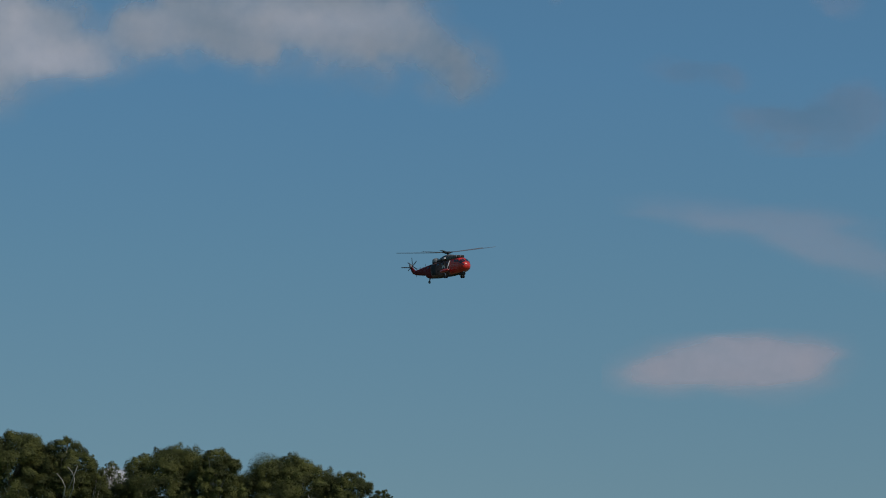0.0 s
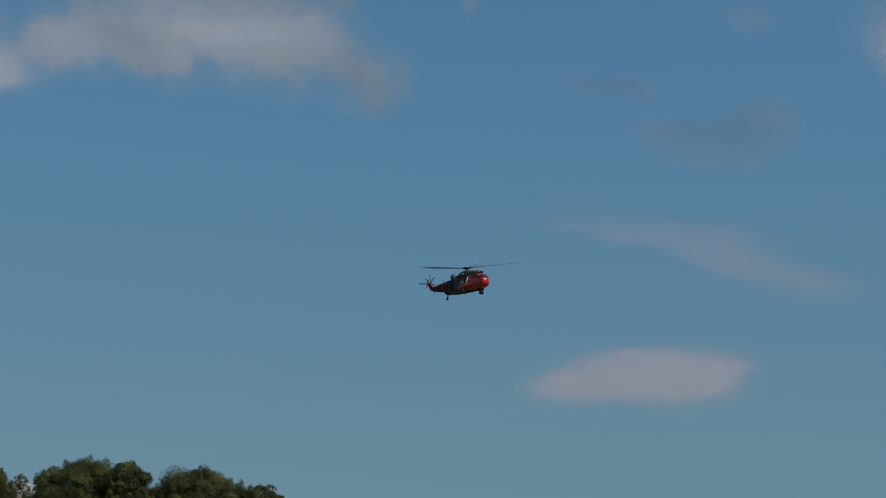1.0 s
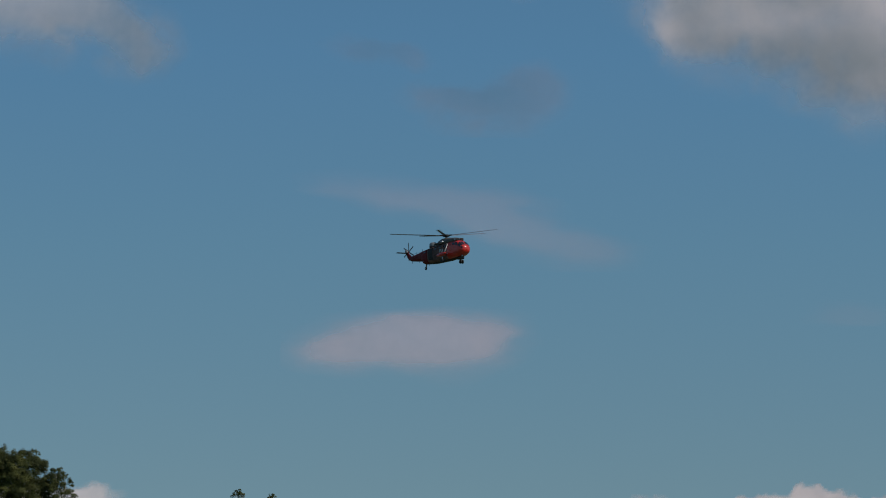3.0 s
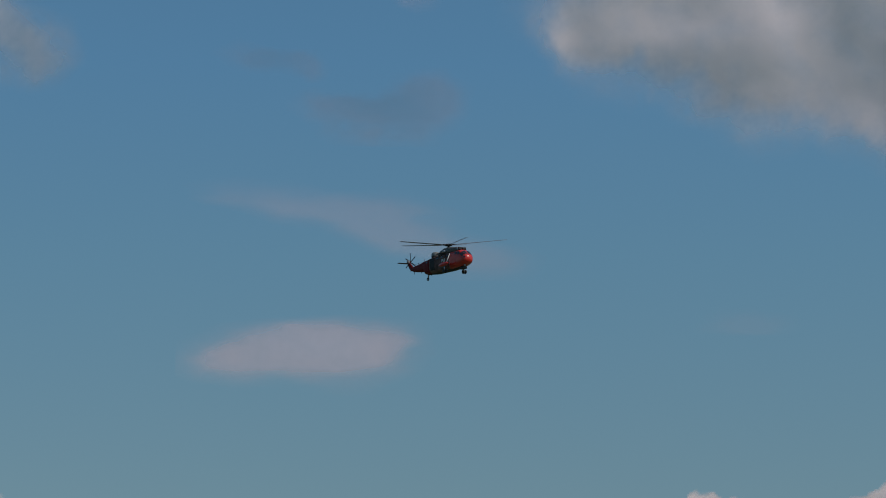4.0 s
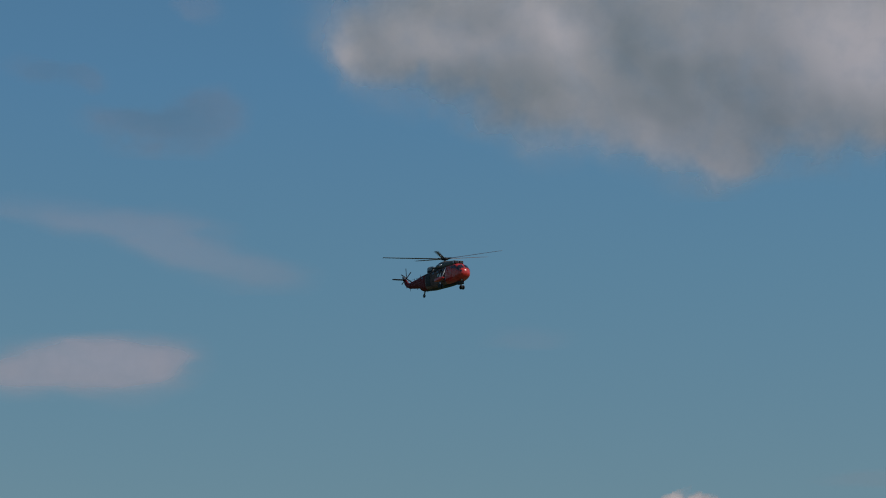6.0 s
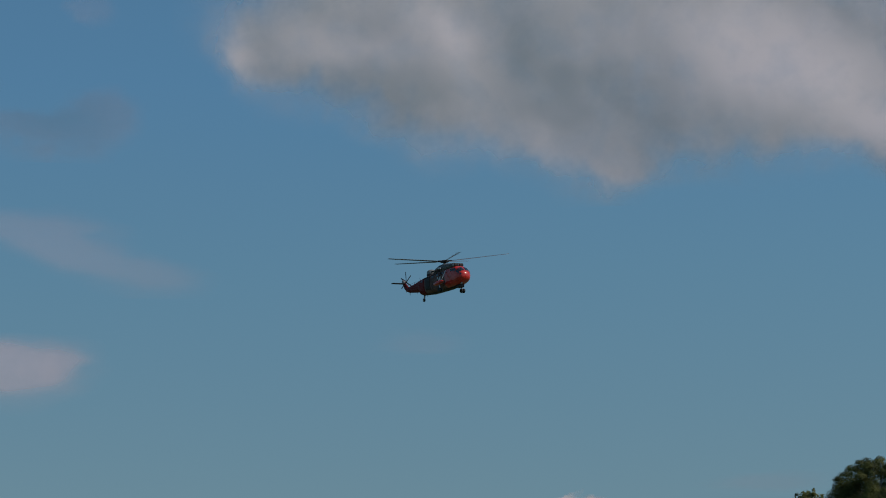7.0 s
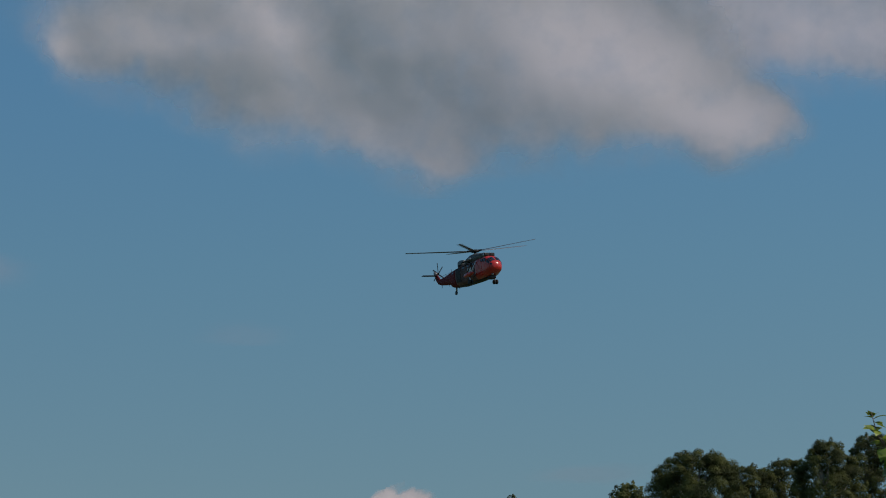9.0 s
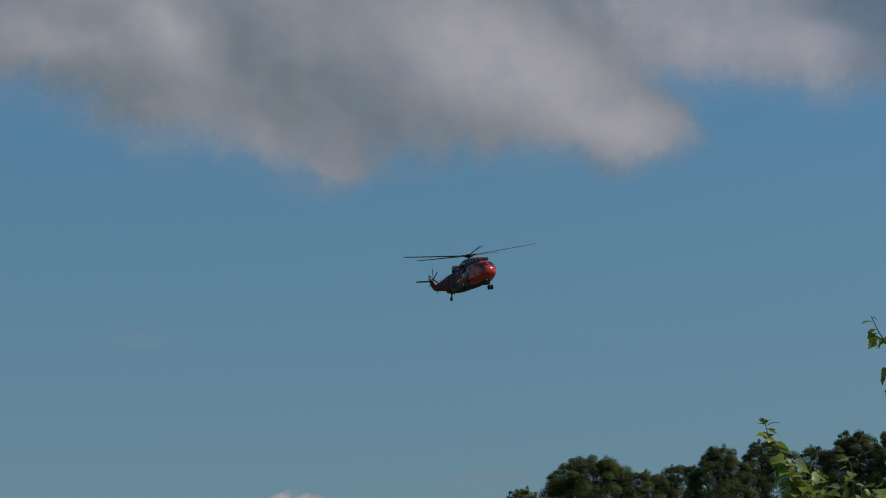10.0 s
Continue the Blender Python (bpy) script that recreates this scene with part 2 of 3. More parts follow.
def cloud(label, puffs, lit_spots=(), opacity=1.0, edge=0.30, rough=0.5, grain=0.9, mottle=0.10, dist=4200.0, step=0.05, mat=None, stretch=1.0, seed=0.0, soft=1.1, lean=0.2):
    """One cloud as a billowing veil of vapour. puffs: azimuth, elevation, half width, half height (degrees), tilt
    (degrees), thickness (0 to 1).
    lit_spots: azimuth, elevation, half width, half height, tilt, brightness wanted there (below 0: darker), put into
    the relief.
    lean: tilt of the whole face towards the sun, added to brighten it."""
    a0, a1 = min(p[0] - p[2] * 1.7 for p in puffs), max(p[0] + p[2] * 1.7 for p in puffs)
    e0, e1 = min(p[1] - p[3] * 1.7 for p in puffs), max(p[1] + p[3] * 1.7 for p in puffs)
    na, ne = int((a1 - a0) / step) + 2, int((e1 - e0) / step) + 2
    A, E = np.meshgrid(np.linspace(a0, a1, na), np.linspace(e0, e1, ne), indexing="ij")
    sx, sy = A * grain / stretch + seed * 31.7 + 50, E * grain + seed * 13.3 + 50
    wx, wy = (fbm(sx + 5.2, sy + 1.3, 5) - 0.5) * rough * stretch * 1.6, (fbm(sx + 40.7, sy + 21.1, 5) - 0.5) * rough * 1.6
    clear = np.ones_like(A)
    for pa, pe, ra, re, tilt, thick in puffs:
        c, s = math.cos(radians(tilt)), math.sin(radians(tilt))
        u, v = A + wx - pa, E + wy - pe
        r2 = ((u * c + v * s) / ra) ** 2 + ((-u * s + v * c) / re) ** 2
        clear *= 1 - 0.98 * thick * np.exp(-1.05 * r2 ** soft)
    d = 1 - clear + (fbm(sx * 2.5, sy * 2.5, 5) - 0.5) * 0.5 * rough * smooth(0.0, 0.25, 1 - clear)
    cover = smooth(0.38 - edge, 0.38 + edge, d) * smooth(0.01, 0.12, 1 - clear) * opacity
    # wanted bright and dark spots and mottling, ragged by the same turbulence
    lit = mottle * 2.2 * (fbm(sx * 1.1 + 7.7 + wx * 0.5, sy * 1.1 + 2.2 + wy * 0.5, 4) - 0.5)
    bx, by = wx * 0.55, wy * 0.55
    for pa, pe, ra, re, tilt, amount in lit_spots:
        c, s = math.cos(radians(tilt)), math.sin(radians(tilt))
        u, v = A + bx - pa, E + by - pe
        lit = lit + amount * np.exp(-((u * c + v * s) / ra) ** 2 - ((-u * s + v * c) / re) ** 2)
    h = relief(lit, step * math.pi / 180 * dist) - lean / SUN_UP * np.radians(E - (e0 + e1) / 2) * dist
    keep = one_piece(cover > 0.003, np.unravel_index(np.argmin(clear), clear.shape))
    ar, er = np.radians(A), np.radians(E)
    D = np.stack([np.cos(er) * np.sin(ar), np.cos(er) * np.cos(ar), np.sin(er)], -1)
    centre = Vector(at((a0 + a1) / 2, (e0 + e1) / 2, dist))
    idx = np.full(A.shape, -1)
    idx[keep] = np.arange(keep.sum())
    verts = (D * (dist - 0.35 * h)[..., None] + (np.array(EYE) - np.array(centre)))[keep]
    # normals of the full relief, steeper than the mesh, carry the set shading
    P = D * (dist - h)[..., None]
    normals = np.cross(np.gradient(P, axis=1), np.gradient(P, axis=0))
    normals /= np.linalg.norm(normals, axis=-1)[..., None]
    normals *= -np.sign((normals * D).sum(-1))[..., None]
    faces = np.stack([idx[:-1, :-1], idx[1:, :-1], idx[1:, 1:], idx[:-1, 1:]], -1).reshape(-1, 4)
    faces = faces[(faces >= 0).all(1)]
    me = bpy.data.meshes.new("cloud")
    me.vertices.add(len(verts))
    me.vertices.foreach_set("co", verts.astype(np.float32).ravel())
    me.loops.add(faces.size)
    me.loops.foreach_set("vertex_index", faces.astype(np.int32).ravel())
    me.polygons.add(len(faces))
    me.polygons.foreach_set("loop_start", np.arange(0, faces.size, 4, dtype=np.int32))
    me.polygons.foreach_set("use_smooth", [True] * len(faces))
    me.update(calc_edges=True)
    att = me.attributes.new("cover", "FLOAT", "POINT")
    att.data.foreach_set("value", cover[keep].astype(np.float32))
    me.normals_split_custom_set_from_vertices(normals[keep].astype(np.float32))
    me.materials.append(mat or CLOUD)
    ob = new("cloud", me)
    ob.location = centre
    tagged(ob, label, "cloud", "clouds in the sky")
    return ob


def build_clouds():
    cloud("flat lens-shaped pale pinkish cloud low in the sky",
          [(6.75, 6.67, 1.8, 0.55, 2, 1), (5.6, 6.52, 1.1, 0.40, 2, 0.85), (8.1, 6.80, 1.3, 0.42, 3, 0.9), (7.2, 6.95, 1.4, 0.34, 2, 0.7), (6.2, 7.14, 0.3, 0.16, 0, 0.5)],
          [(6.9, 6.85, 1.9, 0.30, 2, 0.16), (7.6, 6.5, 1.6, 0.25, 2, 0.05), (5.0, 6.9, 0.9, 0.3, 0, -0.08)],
          opacity=0.43, edge=0.42, rough=0.45, mottle=0.12, mat=THIN_CLOUD, stretch=3.0, dist=3400, seed=1)
    cloud("long faint diagonal wisp of thin pinkish cloud",
          [(5.2, 10.35, 1.1, 0.34, -8, 0.35), (7.0, 10.05, 1.3, 0.42, -14, 0.6), (8.5, 9.60, 1.4, 0.50, -15, 1), (10.0, 9.10, 1.4, 0.42, -14, 0.8)],
          [(8.8, 9.5, 2.0, 0.5, -14, 0.05)], opacity=0.20, edge=0.42, rough=0.5, mat=THIN_CLOUD, stretch=3.0, dist=3700, seed=2)
    cloud("small faint grey shaded wisp of cloud", [(8.0, 12.15, 1.1, 0.42, 0, 0.9), (9.2, 12.3, 0.9, 0.5, 0, 0.8), (9.05, 12.75, 0.45, 0.42, 0, 0.6)],
          [(8.4, 12.3, 2.2, 1.0, 0, -0.38)], opacity=0.23, edge=0.40, rough=0.6, mat=THIN_CLOUD, stretch=1.6, seed=3)
    cloud("tiny faint grey wisp of cloud", [(5.4, 13.4, 0.7, 0.28, -8, 0.9), (6.5, 13.3, 0.45, 0.26, 0, 0.9)],
          [(5.8, 13.4, 1.8, 0.8, 0, -0.36)], opacity=0.16, edge=0.40, rough=0.5, mat=THIN_CLOUD, stretch=1.6, seed=4)
    cloud("tiny pale wisp of cloud high in the sky", [(9.1, 14.95, 0.5, 0.3, 0, 1)],
          opacity=0.12, edge=0.42, rough=0.6, mat=THIN_CLOUD, dist=3600, seed=12)
    for az, el, wide, seed in ((2.7, 15.15, 0.26, 14), (-0.45, 15.15, 0.36, 15)):
        cloud("small torn scrap of white cloud", [(az, el, wide, 0.32, 0, 1)], opacity=0.34, edge=0.42, rough=0.5, mat=CLOUD, dist=4400, lean=0.0, seed=seed)
    cloud("broad white fair-weather cloud with a soft grey end",
          [(-9.0, 13.32, 1.5, 0.62, 0, 1), (-10.4, 12.7, 0.8, 0.8, 0, 0.55), (-10.5, 14.2, 1.1, 0.8, 0, 1), (-9.4, 14.1, 0.8, 0.7, 0, 0.9), (-6.9, 14.0, 1.0, 0.6, 0, 0.95), (-5.8, 14.4, 0.9, 0.6, 0, 0.9),
           (-4.4, 14.2, 1.5, 0.72, 0, 1), (-2.4, 14.25, 1.6, 0.9, 0, 1), (-1.5, 14.4, 0.9, 0.8, 0, 0.9), (-0.2, 13.7, 1.0, 0.62, -12, 0.55), (0.55, 13.38, 0.6, 0.5, -15, 0.5),
           (-4.0, 15.6, 2.4, 0.8, 0, 1), (-10.2, 15.4, 1.2, 0.6, 0, 1)],
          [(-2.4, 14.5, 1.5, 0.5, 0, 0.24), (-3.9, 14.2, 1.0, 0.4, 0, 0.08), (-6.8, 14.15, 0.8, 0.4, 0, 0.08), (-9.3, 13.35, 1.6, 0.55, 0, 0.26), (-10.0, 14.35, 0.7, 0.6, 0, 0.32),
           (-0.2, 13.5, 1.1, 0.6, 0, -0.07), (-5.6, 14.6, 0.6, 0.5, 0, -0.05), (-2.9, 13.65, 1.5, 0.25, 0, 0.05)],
          opacity=0.66, edge=0.46, rough=0.6, mottle=0.10, lean=0.0, dist=4400, seed=5)
    cloud("large heaped cloud, grey beneath with bright white shoulders",
          [(13.1, 13.9, 0.75, 0.65, 0, 0.75), (14.7, 13.85, 1.5, 1.0, 0, 0.8), (16.6, 13.4, 1.9, 1.1, -8, 0.9), (18.5, 13.0, 2.0, 1.2, -8, 1), (20.4, 12.5, 1.7, 1.1, -12, 1),
           (21.6, 11.6, 0.85, 0.7, -20, 0.7), (22.8, 12.75, 1.8, 1.05, 0, 1), (25.0, 12.7, 2.0, 1.1, 0, 1), (27.0, 12.35, 1.7, 0.95, -8, 1), (28.6, 12.02, 1.0, 0.55, -20, 1),
           (27.5, 12.9, 1.1, 0.8, -45, 1), (15.6, 15.0, 2.7, 1.1, 0, 1), (19.0, 14.8, 4.0, 1.3, 0, 1), (23.5, 14.6, 3.5, 1.4, 0, 1), (26.2, 14.0, 1.5, 1.0, 0, 1)],
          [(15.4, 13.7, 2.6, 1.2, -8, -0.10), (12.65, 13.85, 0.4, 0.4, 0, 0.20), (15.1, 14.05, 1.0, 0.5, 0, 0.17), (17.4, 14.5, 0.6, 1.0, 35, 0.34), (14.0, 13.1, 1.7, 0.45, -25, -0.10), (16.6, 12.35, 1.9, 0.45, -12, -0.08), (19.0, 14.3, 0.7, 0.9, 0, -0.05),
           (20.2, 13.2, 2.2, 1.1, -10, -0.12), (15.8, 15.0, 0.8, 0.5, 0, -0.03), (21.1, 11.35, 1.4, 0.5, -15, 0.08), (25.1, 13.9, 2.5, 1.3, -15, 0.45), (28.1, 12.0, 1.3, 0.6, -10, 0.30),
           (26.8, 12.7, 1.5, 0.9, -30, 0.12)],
          opacity=0.98, edge=0.48, rough=0.62, mottle=0.10, dist=4300, seed=6)
    cloud("soft grey-white cloud bank high in the sky",
          [(28.4, 14.4, 1.7, 1.1, 0, 0.9), (29.6, 14.0, 1.8, 1.0, 0, 0.9), (30.6, 14.0, 1.9, 0.9, 0, 0.9), (32.0, 13.9, 1.8, 0.9, 0, 1), (34.0, 13.7, 2.0, 1.0, 0, 1), (36.5, 14.0, 2.0, 1.2, 0, 1), (32.5, 15.6, 4.0, 1.2, 0, 1)],
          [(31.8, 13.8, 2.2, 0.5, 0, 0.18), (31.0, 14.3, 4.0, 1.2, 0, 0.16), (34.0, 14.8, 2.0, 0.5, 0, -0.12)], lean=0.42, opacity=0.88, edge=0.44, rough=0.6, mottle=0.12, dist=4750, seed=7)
    cloud("bright billowing cloud top low over the horizon", [(20.45, 3.40, 0.6, 0.46, 0, 1), (19.8, 3.2, 0.7, 0.35, 0, 1), (21.6, 3.0, 0.9, 0.34, 0, 1), (22.9, 2.95, 0.9, 0.34, 0, 1), (21.0, 2.4, 2.6, 0.9, 0, 1)],
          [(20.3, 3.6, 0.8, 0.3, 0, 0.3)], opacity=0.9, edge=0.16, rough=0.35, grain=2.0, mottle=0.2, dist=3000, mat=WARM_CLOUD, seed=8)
    cloud("bright billowing cloud top low over the horizon", [(15.9, 3.10, 0.8, 0.38, 0, 1), (14.6, 2.86, 1.0, 0.34, 0, 1), (12.4, 2.9, 1.1, 0.36, 0, 0.9), (17.0, 2.97, 0.9, 0.38, 0, 1), (14.4, 2.4, 3.4, 0.7, 0, 1)],
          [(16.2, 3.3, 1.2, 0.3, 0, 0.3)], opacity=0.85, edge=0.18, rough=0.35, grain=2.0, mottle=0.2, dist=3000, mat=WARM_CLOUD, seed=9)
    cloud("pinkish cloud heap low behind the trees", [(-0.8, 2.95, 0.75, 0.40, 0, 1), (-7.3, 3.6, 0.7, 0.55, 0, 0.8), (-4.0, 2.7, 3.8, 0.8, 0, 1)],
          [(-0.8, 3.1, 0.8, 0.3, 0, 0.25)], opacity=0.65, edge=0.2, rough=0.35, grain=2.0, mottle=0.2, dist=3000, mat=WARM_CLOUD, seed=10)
    cloud("barely visible thin wisp of cloud", [(16.9, 7.52, 0.8, 0.24, -5, 1)], opacity=0.07, edge=0.40, rough=0.4, mat=THIN_CLOUD, stretch=2.0, dist=3500, seed=11)
    cloud("barely visible thin wisp of cloud", [(24.6, 4.15, 1.2, 0.22, 0, 1)], opacity=0.12, edge=0.40, rough=0.4, mat=THIN_CLOUD, stretch=3.0, dist=3500, seed=13)


build_clouds()

# ---- helicopter: x forward, y to port, z up, origin at the rotor hub ----
# station x, top z, bottom z, half width, squareness
HULL = [(5.36, -2.93, -3.17, 0.12, 2.0), (5.29, -2.66, -3.44, 0.46, 2.2), (5.10, -2.40, -3.70, 0.78, 2.4), (4.80, -2.14, -3.88, 0.97, 2.7),
        (4.35, -1.74, -4.03, 1.07, 3.1), (3.85, -1.48, -4.12, 1.11, 3.5), (3.0, -1.42, -4.20, 1.13, 3.8), (1.5, -1.42, -4.24, 1.13, 3.9),
        (0.0, -1.42, -4.24, 1.13, 3.9), (-1.5, -1.42, -4.20, 1.12, 3.8), (-3.0, -1.45, -4.12, 1.10, 3.6), (-4.5, -1.52, -4.00, 1.04, 3.3),
        (-5.75, -1.61, -3.90, 0.95, 3.0), (-5.9, -1.63, -3.55, 0.90, 2.9), (-6.1, -1.65, -3.36, 0.84, 2.8), (-7.2, -1.74, -3.22, 0.66, 2.5),
        (-8.4, -1.84, -3.02, 0.50, 2.3), (-9.6, -1.92, -2.80, 0.36, 2.2), (-10.3, -1.75, -2.46, 0.26, 2.2), (-10.75, -1.5, -2.05, 0.2, 2.2)]


def hull_at(x):
    rows = HULL
    for a, b in zip(rows, rows[1:]):
        if a[0] >= x >= b[0]:
            t = (a[0] - x) / (a[0] - b[0])
            return [p + (q - p) * t for p, q in zip(a, b)]
    return list(rows[0] if x > rows[0][0] else rows[-1])


def skin(x, deg, proud=0.0):
    """A point of the hull at station x; deg runs from the top over starboard."""
    _, top, bot, hw, n = hull_at(x)
    a = radians(deg)
    c, s = math.cos(a), math.sin(a)
    y = -math.copysign(abs(s) ** (2 / n), s) * (hw + proud)
    z = (top + bot) / 2 + math.copysign(abs(c) ** (2 / n), c) * ((top - bot) / 2 + proud)
    return Vector((x, y, z))


def hull_section(x0, x1, steps):
    bm = bmesh.new()
    xs = sorted({x0, x1, *[h[0] for h in HULL if x1 < h[0] < x0], *[x0 + (x1 - x0) * k / steps for k in range(steps)]}, reverse=True)
    return loft(bm, [[skin(x, k * 10) for k in range(36)] for x in xs])


def patch(x0, x1, d0, d1, proud=0.015, nx=4, nd=4, slant=0.0):
    """A plate that lies on the hull between two stations and two angles, with a thin rim."""
    bm = bmesh.new()
    g = [[[skin(x0 + (x1 - x0) * i / nx + slant * j / nd, d0 + (d1 - d0) * j / nd, p) for j in range(nd + 1)] for i in range(nx + 1)] for p in (-0.01, proud)]
    vs = [[[bm.verts.new(p) for p in col] for col in lay] for lay in g]
    for lay in vs:
        for i in range(nx):
            for j in range(nd):
                bm.faces.new((lay[i][j], lay[i + 1][j], lay[i + 1][j + 1], lay[i][j + 1]))
    lo, hi = vs
    for i in range(nx):
        bm.faces.new((lo[i][0], lo[i + 1][0], hi[i + 1][0], hi[i][0]))
        bm.faces.new((lo[i][nd], lo[i + 1][nd], hi[i + 1][nd], hi[i][nd]))
    for j in range(nd):
        bm.faces.new((lo[0][j], lo[0][j + 1], hi[0][j + 1], hi[0][j]))
        bm.faces.new((lo[nx][j], lo[nx][j + 1], hi[nx][j + 1], hi[nx][j]))
    return bm


def oval_ring(x, yc, zc, ry, rz, n=2.3, count=20):
    out = []
    for k in range(count):
        a = 2 * math.pi * k / count
        c, s = math.cos(a), math.sin(a)
        out.append(Vector((x, yc + math.copysign(abs(c) ** (2 / n), c) * ry, zc + math.copysign(abs(s) ** (2 / n), s) * rz)))
    return out


def blade_mesh(root, tip, chord, thick, pitch=(0.0, 0.0)):
    """An aerofoil blade along +x, its leading edge to +y, pitched at root and tip."""
    bm = bmesh.new()
    prof = [(-0.72, 0.05), (-0.25, 0.45), (0.12, 0.5), (0.26, 0.2), (0.28, 0.0), (0.26, -0.2), (0.12, -0.4), (-0.25, -0.3), (-0.72, -0.05)]
    rings = []
    for k in range(9):
        t = k / 8
        x, c = root + (tip - root) * t, chord * (0.45 if k == 0 else 0.85 if k == 8 else 1.0)
        turn = Matrix.Rotation(radians(pitch[0] + (pitch[1] - pitch[0]) * t), 3, "X")
        rings.append([turn @ Vector((x, u * c, v * thick)) for u, v in prof])
    return loft(bm, rings)


def build_helicopter():
    heli = new("helicopter")
    tagged(heli, "red and dark grey naval rescue helicopter in flight, wheels down", "helicopter")
    part("nose_section", hull_section(5.36, 1.3, 11), RED, heli, "glossy red painted nose and cockpit")
    part("cabin_section", hull_section(1.3, -4.1, 12), GREY, heli, "dark grey-brown painted cabin hull")
    part("tail_boom", hull_section(-4.1, -10.75, 12), SHADE_RED, heli, "red tail boom, coloured darker for its shade")
    # keel in black: the shade under the belly is put into its colour
    keel = bmesh.new()
    loft(keel, [oval_ring(x, 0, z, w, h, 2.0, 12) for x, z, w, h in ((3.9, -4.02, 0.1, 0.05), (3.2, -4.2, 0.5, 0.14), (1.0, -4.27, 0.62, 0.16), (-3.0, -4.14, 0.55, 0.16), (-5.6, -3.88, 0.3, 0.1))])
    part("keel", keel, DARK, heli, "boat-shaped underside, coloured black for the belly shade")
    # cockpit glazing
    for side in (1, -1):
        for x0, x1, d0, d1 in ((5.0, 4.40, 3.5, 24), (4.96, 4.37, 30, 50), (4.81, 4.24, 56, 78), (4.08, 3.53, 52, 77), (3.38, 2.88, 54, 75)):
            part("window", patch(x0, x1, side * d0, side * d1, 0.045, 8, 5), GLASS, heli, "dark tinted cockpit window", False)
        part("window", patch(5.12, 4.88, side * 66, side * 84, 0.02), GLASS, heli, "dark tinted chin window", False)
    for x0 in (-0.3, -1.5, -4.6, 1.0):
        part("window", patch(x0, x0 - 0.5, 60, 74, 0.02), GLASS, heli, "dark square cabin window", False)
        part("window", patch(x0, x0 - 0.5, -74, -60, 0.02), GLASS, heli, "dark square cabin window", False)
    # flat black plate stands in for the shade inside the open doorway
    part("shaded_doorway", patch(-2.6, -3.8, 56, 118, 0.03, 4, 6), DARK, heli, "black patch for the shaded open cabin doorway", False)
    part("door_rail", tube(bmesh.new(), [skin(-0.6, 52, 0.06), skin(-4.4, 52, 0.06)], [0.04, 0.04], 6), DARK, heli)
    part("crew_door", patch(3.0, 2.1, 58, 122, 0.025, 3, 6), RED, heli, "red crew door", False)
    part("marking", patch(0.3, -0.6, 82, 90, 0.02), WHITE, heli, "pale painted lettering bar", False)
    # engines and gearbox on the roof
    for y in (0.42, -0.42):
        eng = part("engine", loft(bmesh.new(), [oval_ring(x, y, z, ry, rz) for x, z, ry, rz in (
            (3.05, -1.20, 0.30, 0.30), (2.95, -1.20, 0.36, 0.36), (2.2, -1.17, 0.40, 0.42), (1.0, -1.12, 0.44, 0.48), (-0.2, -1.12, 0.42, 0.46), (-0.6, -1.15, 0.3, 0.3))]), ENGINE, heli, "dark grey engine housing")
        part("intake", tube(bmesh.new(), [(3.16, y, -1.2), (3.02, y, -1.2)], [0.33, 0.33], 16), METAL, eng, "bare metal air intake ring")
        part("exhaust", tube(bmesh.new(), [(0.2, y * 1.9, -1.15), (-0.25, y * 2.5, -1.1)], [0.2, 0.23], 12), METAL, eng, "sooty exhaust pipe")
    for y in (-0.44, 0.44):
        part("intake_shield", box(bmesh.new(), (3.35, y - 0.36, -1.42), (3.6, y + 0.36, -0.98), 0.09), DARK, heli, "dark shield ahead of an intake")
        part("shield_leg", tube(bmesh.new(), [(3.4, y, -1.5), (3.4, y, -1.2), (3.0, y, -1.05)], [0.04, 0.04, 0.04], 6), DARK, heli)
    part("gearbox_fairing", loft(bmesh.new(), [oval_ring(x, 0, z, ry, rz) for x, z, ry, rz in (
        (1.6, -1.05, 0.2, 0.2), (1.2, -0.95, 0.55, 0.42), (0.4, -0.9, 0.78, 0.5), (-0.6, -0.95, 0.82, 0.52), (-1.5, -1.1, 0.74, 0.46), (-2.3, -1.3, 0.5, 0.3), (-2.9, -1.5, 0.2, 0.12))]), ENGINE, heli, "dark grey gearbox fairing")
    part("rotor_mast", tube(bmesh.new(), [(0, 0, -0.7), (0, 0, -0.35), (0, 0, -0.05)], [0.3, 0.2, 0.17], 14), METAL, heli)
    dome = part("radome", loft(bmesh.new(), [[Vector((-3.55 + r * math.cos(k * math.pi / 12), r * math.sin(k * math.pi / 12), z)) for k in range(24)] for r, z in (
        (0.55, -1.7), (0.66, -1.5), (0.70, -1.25), (0.70, -0.95), (0.63, -0.74), (0.45, -0.60), (0.2, -0.54), (0.03, -0.53))]), RADOME, heli, "pale grey rounded radar dome")
    part("dome_band", tube(bmesh.new(), [(-3.55, 0, -1.68), (-3.55, 0, -1.22)], [0.68, 0.73], 24), DARK, dome, "dark base round the dome")
    # tail pylon, stabiliser
    pylon = bmesh.new()
    loft(pylon, [[Vector((x + c * ca, t * sa, z)) for ca, sa in [(math.cos(k * math.pi / 8), math.sin(k * math.pi / 8)) for k in range(16)]] for x, z, c, t in (
        (-9.8, -2.5, 0.6, 0.24), (-10.3, -1.95, 0.55, 0.22), (-10.8, -1.3, 0.42, 0.18), (-11.1, -0.9, 0.34, 0.16), (-11.2, -0.65, 0.24, 0.12))])
    part("tail_pylon", pylon, SHADE_RED, heli, "red swept tail pylon")
